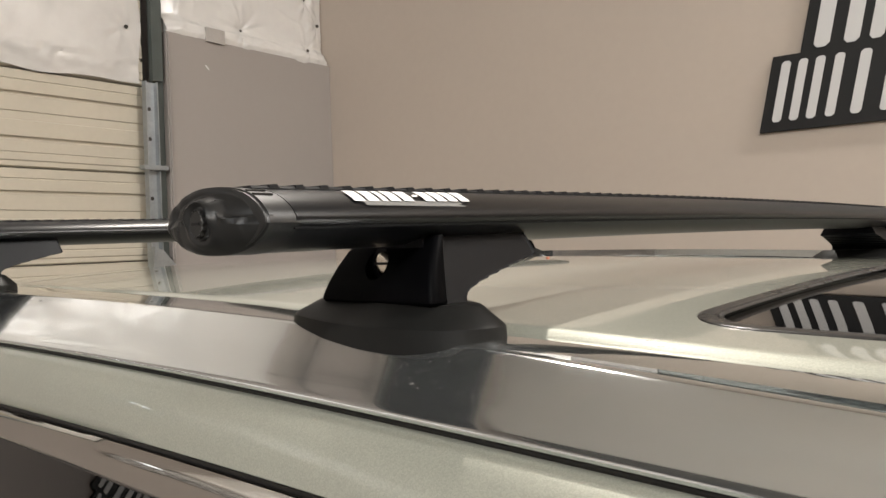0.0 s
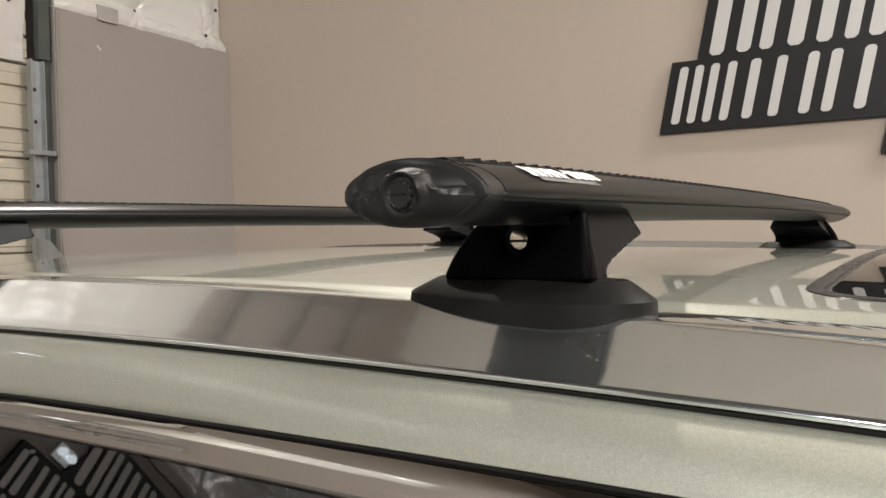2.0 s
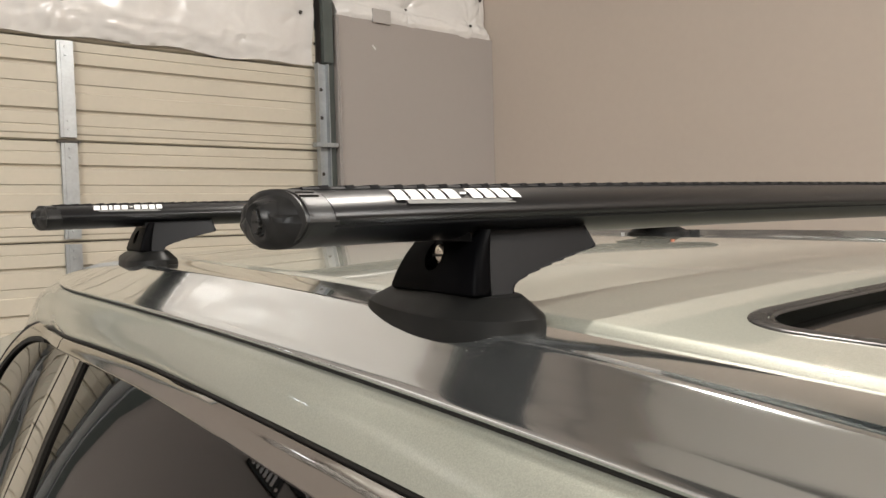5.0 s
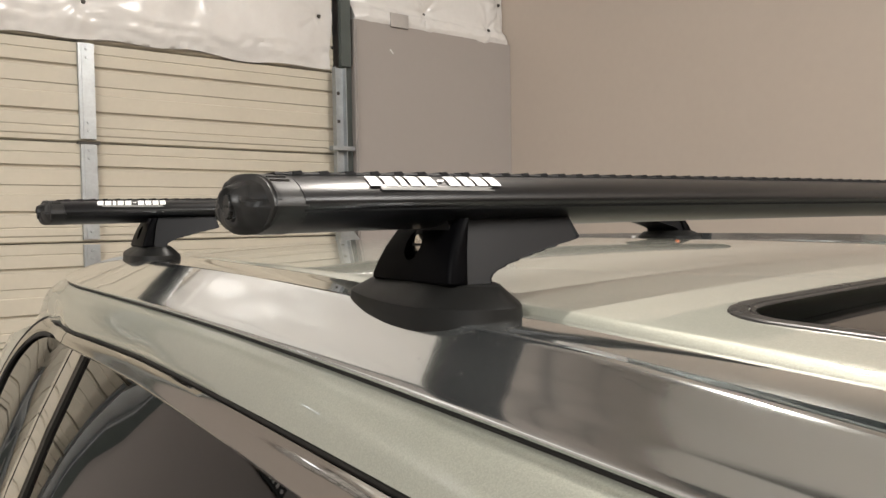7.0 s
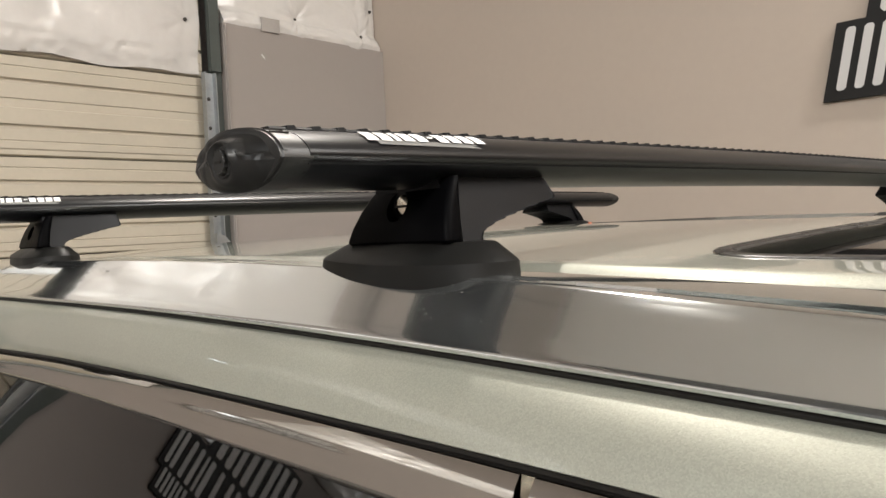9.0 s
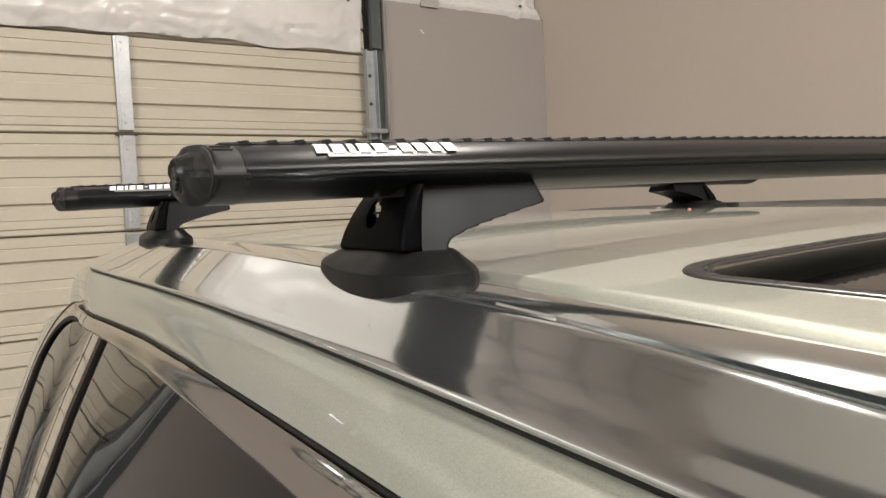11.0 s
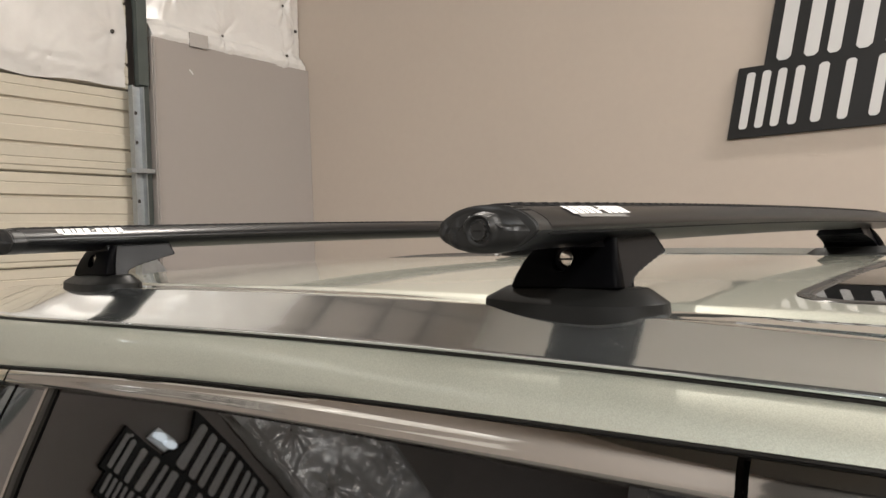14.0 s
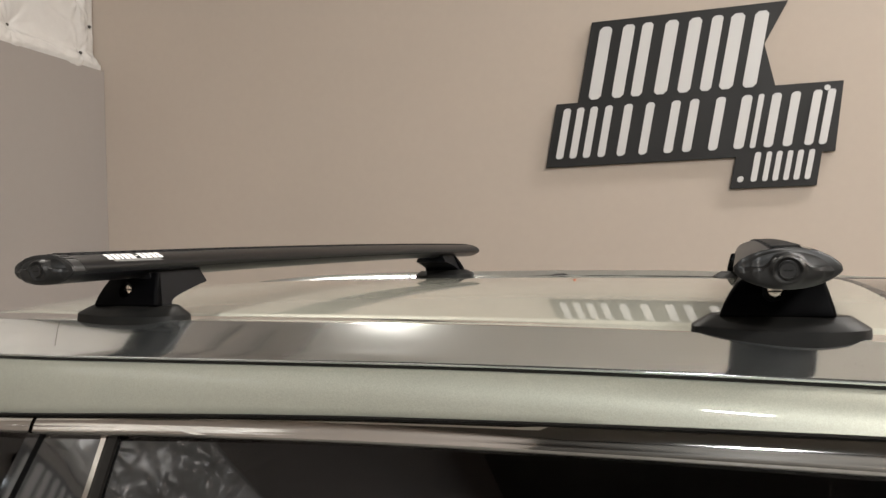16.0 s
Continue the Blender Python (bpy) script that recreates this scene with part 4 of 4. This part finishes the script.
def crossbar(u0, v0, v1, z0, label):
    bar = tagged(empty("crossbar", CAR @ pose(u0, 0, z0)), label, "roof crossbar", group="crossbars on the car roof")
    body0, body1 = v0 + 0.030, v1 - 0.030
    n = 34
    rings = []
    for i in range(n + 1):
        v = body0 + (body1 - body0) * i / n
        rings.append([(x, v, z + crown(v, v0, v1)) for x, z in wing(A, B)])
    part("extrusion", loft(rings), BAR, bar, "black anodised aluminium wing extrusion", smooth=35)
    for sx in (-1, 1):
        rings = []
        for i in range(n + 1):
            v = body0 + (body1 - body0) * i / n
            c = crown(v, v0, v1)
            rings.append([(sx * 0.0362, v, c - 0.0052), (sx * 0.0392, v, c - 0.0052), (sx * 0.0397, v, c - 0.0040), (sx * 0.0362, v, c - 0.0036)])
        part("edge_bead", loft(rings), RIBS, bar, "dark line along the edge of the bar", smooth=30)
    # ribbed rubber strip let into the top
    rings = []
    for i in range(n + 1):
        v = v0 + 0.024 + (v1 - v0 - 0.048) * i / n
        c = crown(v, v0, v1) + B
        rings.append([(-0.0125, v, c - 0.004), (0.0125, v, c - 0.004), (0.0125, v, c - 0.0005), (0.010, v, c + 0.0010), (-0.010, v, c + 0.0010), (-0.0125, v, c - 0.0005)])
    strip = part("strip", loft(rings), RIBS, bar, "black rubber strip with raised slanted ribs")
    rib = None
    step = 0.0164
    count = int((v1 - v0 - 0.066) / step)
    for i in range(count):
        v = v0 + 0.0365 + step * i
        if rib is None:
            b = bmesh.new()
            lo = [(-0.0120, -0.0048, -0.001), (0.0120, -0.0020, -0.001), (0.0120, 0.0048, -0.001), (-0.0120, 0.0020, -0.001)]
            hi = [(-0.0114, -0.0044, 0.0010), (0.0114, -0.0016, 0.0010), (0.0114, 0.0030, 0.0014), (-0.0114, 0.0002, 0.0014)]
            loft([lo, hi], bm=b)
            ob = part("rib", b, RIBS, strip)
            rib = ob.data
        else:
            ob = new("rib", rib)
            ob.parent = strip
        ob.matrix_basis = pose(0, v, crown(v, v0, v1) + B + 0.0006)
    # end caps: the wing drawn in to a blunt face with a lock in a round boss
    cap_mesh = None
    for side, ve in ((1, v0), (-1, v1)):
        cap = empty("end_cap", pose(0, ve, crown(v0, v0, v1)) @ pose(0, 0, 0, 0, 0, 0 if side == 1 else 180), bar)
        if cap_mesh is None:
            def hull(k, top, low):
                """A section like the bar's, k wide, top and low high."""
                half = [(x, top * (1 - (x / 0.0412) ** 2) ** 0.66) for x in (0.0, 0.008, 0.015, 0.022, 0.0285, 0.034, 0.0385)] + [(0.0408, top * 0.06), (0.0411, -low * 0.10)]
                half += [(x, -low * (1 - (x / 0.0420) ** 2) ** 0.72) for x in (0.0395, 0.036, 0.030, 0.023, 0.012, 0.0)]
                pts = half + [(-x, z) for x, z in half[-2:0:-1]]
                return [(x * k, z) for x, z in pts]
            rings = []
            for d, k, top, low in ((0.0325, 0.985, 0.0166, 0.0163), (0.0320, 1.004, 0.0174, 0.0170), (0.0150, 0.992, 0.0176, 0.0169), (0.0142, 0.972, 0.0171, 0.0163), (0.0132, 0.972, 0.0171, 0.0163), (0.0130, 0.960, 0.0165, 0.0158)):
                rings.append([(x, d, z) for x, z in hull(k, top, low)])
            part("sleeve", loft(rings), CAP, cap, "moulded black plastic sleeve over the bar", smooth=32)
            # blunt end face: a domed shield with an arched brow round the lock
            n_t, n_s = 96, 44
            b = bmesh.new()
            grid = []
            for j in range(n_s + 1):
                f = 1.0 - 0.985 * (j / n_s) ** 1.05
                ring = []
                for i in range(n_t):
                    t = 2 * math.pi * i / n_t
                    x = 0.0404 * math.cos(t)
                    z = 0.0176 * (1 - (x / 0.0412) ** 2) ** 0.62 if math.sin(t) >= 0 else -0.0169 * (1 - (x / 0.0416) ** 2) ** 0.66
                    x, z = x * f, z * f
                    w = smooth_step(-0.014, 0.014, x)
                    y = 0.0018 + w * (0.0120 * f ** 2.7 + 0.0035 * (x / 0.0404) ** 2) + (1 - w) * (0.0050 * f ** 6 - 0.0010 * (x / 0.0404) ** 2)
                    rho = math.hypot(x, z + 0.0008)
                    # the brow: a raised arch over the lock that runs out into a level crease on either side
                    inside = min(1.0, 5 * (1 - f))
                    arch = smooth_step(-0.0050, 0.0030, z)
                    y -= 0.0036 * math.exp(-((rho - 0.0112) / 0.0021) ** 2) * (0.30 + 0.70 * arch) * inside
                    crease = 0.0008 + 0.0095 * math.exp(-((abs(x) - 0.0080) / 0.0060) ** 2) * (1 if abs(x) > 0.008 else 0)
                    y += 0.0036 * smooth_step(crease - 0.0006, crease + 0.0012, z) * smooth_step(0.0105, 0.0140, rho) * inside
                    y -= 0.0012 * math.exp(-((z - crease) / 0.0011) ** 2) * smooth_step(0.0105, 0.0140, abs(x)) * inside
                    if x > 0.026 and z < crease:
                        y += 0.0005 * smooth_step(0.0262, 0.0268, x)
                    if rho < 0.0082:
                        y = 0.0016
                    elif x < -0.022 and int((-0.022 - x) / 0.0055) % 2 == 0:
                        y -= 0.0006
                    ring.append((x, y, z))
                grid.append(ring)
            grid.insert(0, [(p[0] * 0.995, 0.0150, p[2] * 0.99) for p in grid[0]])
            part("cover", loft(grid, bm=b), CAP, cap, "blunt black plastic end cover with an arched brow", smooth=38)
            b = bmesh.new()
            loft([[((r + (0.0005 if i % 4 < 2 else 0)) * math.cos(2 * math.pi * i / 48), d, (r + (0.0005 if i % 4 < 2 else 0)) * math.sin(2 * math.pi * i / 48) - 0.0008) for i in range(48)] for d, r in ((0.0035, 0.0066), (-0.0004, 0.0066), (-0.0009, 0.0062), (-0.0006, 0.0056), (-0.0006, 0.0042))], bm=b)
            part("lock", b, CAP, cap, "gloss black knurled lock plug")
            part("keyhole", boxes((-0.0036, 0.0036, -0.0010, -0.0004, -0.0015, -0.0001)), PAD, cap, "pale key slot")
            for xx in (0.0195, 0.0255):
                zz = 0.0174 * (1 - (xx / 0.0412) ** 2) ** 0.66
                part("slit", boxes((xx - 0.0006, xx + 0.0006, 0.0160, 0.0270, zz - 0.003, zz + 0.0007)), SEAL, cap, "thin dark slit")
                part("slit", boxes((-xx - 0.0006, -xx + 0.0006, 0.0160, 0.0270, zz - 0.003, zz + 0.0007)), SEAL, cap, "thin dark slit")
            cap_mesh = [o for o in cap.children]
        else:
            for o in cap_mesh:
                c = o.copy()
                scene.collection.objects.link(c)
                c.parent = cap
    # brand decal: a film with plain white bars
    for side, va in ((1, v0 + 0.074), (-1, v1 - 0.074)):
        decal = empty("decal", pose(0, va, 0) @ pose(0, 0, 0, 0, 0, 0 if side == 1 else 180), bar)

        def on_face(f, z_lift):
            """A point on the bar's upper front slope: f from 0 (ridge) to 1 (edge)."""
            x = 0.0165 + 0.0185 * f
            t = math.acos(min(1.0, x / A))
            return x, B * math.sin(t) ** 1.30 + z_lift

        def strip_on(name, f0, f1, d0, d1, lift, mat, lean=0.0):
            rows = []
            for k in range(9):
                f = f0 + (f1 - f0) * k / 8
                x, z = on_face(f, lift)
                sh = lean * (0.5 - k / 8)
                c0 = crown(va + side * d0, v0, v1)
                rows.append([(x, d0 + sh, z + c0), (x, d1 + sh, z + c0)])
            b = bmesh.new()
            loft(rows, closed=False, bm=b)
            return part(name, b, mat, decal)
        strip_on("film", 0.90, 1.13, 0.004, 0.099, 0.0008, GREY_FILM)
        d = -0.001
        for w in (0.0078, 0.0078, 0.0040, 0.0078, 0.0080, 0.0045, 0.0078, 0.0078, 0.0078, 0.0078):
            dash = w == 0.0045
            strip_on("bar", 0.58 if dash else 0.24, 0.72 if dash else 0.98, d, d + w, 0.0012, WHITE_PRINT, lean=0.0022)
            d += w + 0.0023
    return bar


FRONT_Z, REAR_Z = 1.9185, 1.9300
crossbar(0.003, -0.119, 1.242, FRONT_Z, "black wing-shaped aluminium roof bar with ribbed rubber strip")
crossbar(-0.766, -0.159, 1.280, REAR_Z, "black wing-shaped aluminium roof bar with ribbed rubber strip")


# ---- the feet ----
def round_poly(pts, r, n=4):
    """Round the corners of a closed polygon in the plane."""
    out = []
    m = len(pts)
    for i in range(m):
        p, a, b = Vector(pts[i]), Vector(pts[i - 1]), Vector(pts[(i + 1) % m])
        da, db = (a - p), (b - p)
        ra = min(r, da.length * 0.45)
        rb = min(r, db.length * 0.45)
        s, e = p + da.normalized() * ra, p + db.normalized() * rb
        for k in range(n + 1):
            t = k / n
            out.append(tuple((1 - t) ** 2 * s + 2 * t * (1 - t) * p + t * t * e))
    return out


def rail_z(u, v):
    """Height of the car's skin under a foot."""
    (gv, gz), (kv, kz), (ev, ez) = line_g(u), line_k(u), line_e(u)
    if v < kv:
        return kz - (kz - gz) / (kv - gv) * (kv - v)
    if v < ev:
        return kz + (ez - kz) * (v - kv) / (ev - kv)
    return roof_z(u, v)


def bore(ob, bm):
    """Cut the shape bm out of the mesh ob."""
    me = bpy.data.meshes.new("cutter")
    bmesh.ops.recalc_face_normals(bm, faces=bm.faces)
    bm.to_mesh(me)
    bm.free()
    cutter = new("cutter", me)
    cutter.parent = ob.parent
    mod = ob.modifiers.new("bore", "BOOLEAN")
    mod.operation, mod.object, mod.solver = "DIFFERENCE", cutter, "EXACT"
    bpy.context.view_layer.update()
    done = bpy.data.meshes.new_from_object(ob.evaluated_get(bpy.context.evaluated_depsgraph_get()))
    ob.modifiers.clear()
    ob.data = done
    done.polygons.foreach_set("use_smooth", [True] * len(done.polygons))
    done.set_sharp_from_angle(angle=radians(35))
    bpy.data.objects.remove(cutter)


def rack_foot(u0, dv, bar_z, label):
    """One foot at the near roof edge, in the car's axes, its screw at v = dv."""
    foot = tagged(empty("rack_foot", CAR @ pose(u0, dv, 0)), label, "rack foot", group="roof rack feet")
    base = round_poly([(-0.0795, -0.0090), (-0.058, -0.0140), (-0.030, -0.0180), (0.004, -0.0196), (0.036, -0.0180), (0.064, -0.0100), (0.080, 0.006), (0.0815, 0.026), (0.054, 0.048), (0.0, 0.056), (-0.054, 0.048), (-0.0805, 0.022)], 0.010, 3)
    shoulder = [(x * 0.992, 0.018 + (y - 0.018) * 0.975) for x, y in base]
    brow = [(x * 0.972, 0.018 + (y - 0.018) * 0.945) for x, y in base]
    top = [(x * 0.80, 0.022 + (y - 0.022) * 0.60) for x, y in base]
    dz = line_k(u0)[1] - line_k(0.0)[1]
    rings = [[(x, y, rail_z(u0 + x, y + dv) - 0.0006) for x, y in base],
             [(x, y, max(1.8568 + dz + 0.0020 * (abs(x) / 0.08) ** 2 - 0.022 * x, rail_z(u0 + x, y + dv) + 0.0010)) for x, y in shoulder],
             [(x, y, 1.8583 + dz + 0.0022 * (abs(x) / 0.08) ** 2 - 0.022 * x) for x, y in brow],
             [(x, y, 1.8690 + dz - 0.016 * x) for x, y in top], [(x * 0.97, 0.022 + (y - 0.022) * 0.95, 1.8698 + dz - 0.016 * x) for x, y in top]]
    part("pad", loft(rings), PAD, foot, "charcoal rubber base pad moulded to the roof rail", smooth=22)
    zb = 1.8690 + dz
    zt = bar_z - B + 0.006
    # cover with a round recess for the screw
    lo = round_poly([(-0.0535, -0.003), (0.0500, -0.003), (0.0485, 0.013), (-0.0515, 0.013)], 0.0055, 4)
    rings = []
    for f, wl, wr, fr in ((0.0, 0.985, 0.985, 0.0012), (0.035, 1.0, 1.0, 0.0), (0.10, 0.985, 0.99, 0.0), (0.30, 0.925, 0.955, 0.0022), (0.55, 0.825, 0.90, 0.0060), (0.78, 0.71, 0.85, 0.0105), (0.92, 0.61, 0.81, 0.0140), (1.0, 0.53, 0.78, 0.0165)):
        rings.append([(x * (wl if x < 0 else wr), (y + fr if y < 0.005 else y + fr * 0.5), zb + (zt - zb) * f) for x, y in lo])
    cover = part("cover", loft(rings), FOOT, foot, "satin black removable foot cover", smooth=40)
    # the screw sits deep in a bored hole
    zs = 1.8928 + dz * 0.7
    b = bmesh.new()
    cyl(b, (-0.0042, -0.02, zs), 1, 0.0106, 0.0096, 0.030, 24)
    bore(cover, b)
    b = bmesh.new()
    rr = []
    for d, r in ((0.0088, 0.0072), (0.0072, 0.0072), (0.0062, 0.0060), (0.0058, 0.0030)):
        rr.append([(-0.0020 + r * math.cos(t), d, zs + r * math.sin(t)) for t in [2 * math.pi * i / 24 for i in range(24)]])
    loft(rr, bm=b)
    screw = part("screw", b, STEEL, foot, "shiny zinc slotted screw head", smooth=40)
    part("screw_slot", boxes((-0.0084, 0.0044, 0.0053, 0.0056, zs - 0.0008, zs + 0.0008)), SEAL, screw)
    # support arm with its stepped underside
    under = [(0.0085, zb - 0.001), (0.0300, zb - 0.001), (0.0303, zb + 0.0025), (0.0322, zb + 0.0052), (0.0360, zb + 0.0076), (0.0430, zb + 0.0098), (0.0435, zb + 0.0108), (0.0540, zb + 0.0130), (0.0545, zb + 0.0140), (0.0650, zb + 0.0158), (0.0655, zb + 0.0168),
             (0.0760, zb + 0.0185), (0.0765, zb + 0.0195), (0.0870, zb + 0.0211), (0.0875, zb + 0.0220), (0.0980, zb + 0.0238), (0.1060, zb + 0.0256), (0.1080, zb + 0.0272), (0.1035, zt + 0.0075), (0.0085, zt + 0.0045)]
    widen = []
    for x, gy in ((-0.0375, 0.0012), (-0.0390, 0.0), (0.0390, 0.0), (0.0375, 0.0012)):
        widen.append([(x * (1.20 - 0.20 * min(1.0, (z - zb) / 0.03) - 0.27 * smooth_step(zb + 0.028, zt + 0.004, z)), y - (gy if y > 0.05 else 0), z) for y, z in under])
    part("arm", loft(widen), ARM, foot, "black support arm with a stepped underside", smooth=20, bevel=0.0012)
    return foot


near_front = rack_foot(0.0, 0.0, FRONT_Z + crown(0.04, -0.119, 1.242), "black plastic rack foot on a charcoal rubber pad")
near_rear = rack_foot(-0.764, -0.028, REAR_Z + crown(0.04, -0.159, 1.280), "black plastic rack foot on a charcoal rubber pad")
copy_thing(near_front, CAR @ pose(-0.012, 2 * MID - 0.018, 0.0, 0, 0, 180))
copy_thing(near_rear, CAR @ pose(-0.770, 2 * MID + 0.012, 0.0, 0, 0, 180))

# ---- dust flecks on the polished rail beside the foot ----
rng = random.Random(17)
db = bmesh.new()
for i in range(330):
    u = 0.066 + rng.gauss(0, 0.022) if i < 270 else rng.uniform(-0.7, 0.35)
    f = rng.uniform(0.32, 0.95)
    (gv, gz), (kv, kz) = line_g(u), line_k(u)
    c = Vector((u, gv + (kv - gv) * f, gz + (kz - gz) * f + 0.0016 * (1 - f) / 0.73 + 0.0004))
    side = Vector((0, kv - gv, kz - gz)).normalized()
    r = 0.00012 + 0.00045 * rng.random() ** 5
    n = rng.randint(5, 7)
    spin, stretch = rng.uniform(0, 6.28), rng.uniform(0.5, 1.0)
    db.faces.new([db.verts.new(c + Vector((1, 0, 0)) * r * math.cos(spin + 6.283 * k / n) * rng.uniform(0.7, 1.2) + side * r * stretch * math.sin(spin + 6.283 * k / n)) for k in range(n)])
tagged(part("dust_flecks", db, DUST, None, m=CAR), "pale dust flecks on the polished roof rail", "dust", kind="stuff")
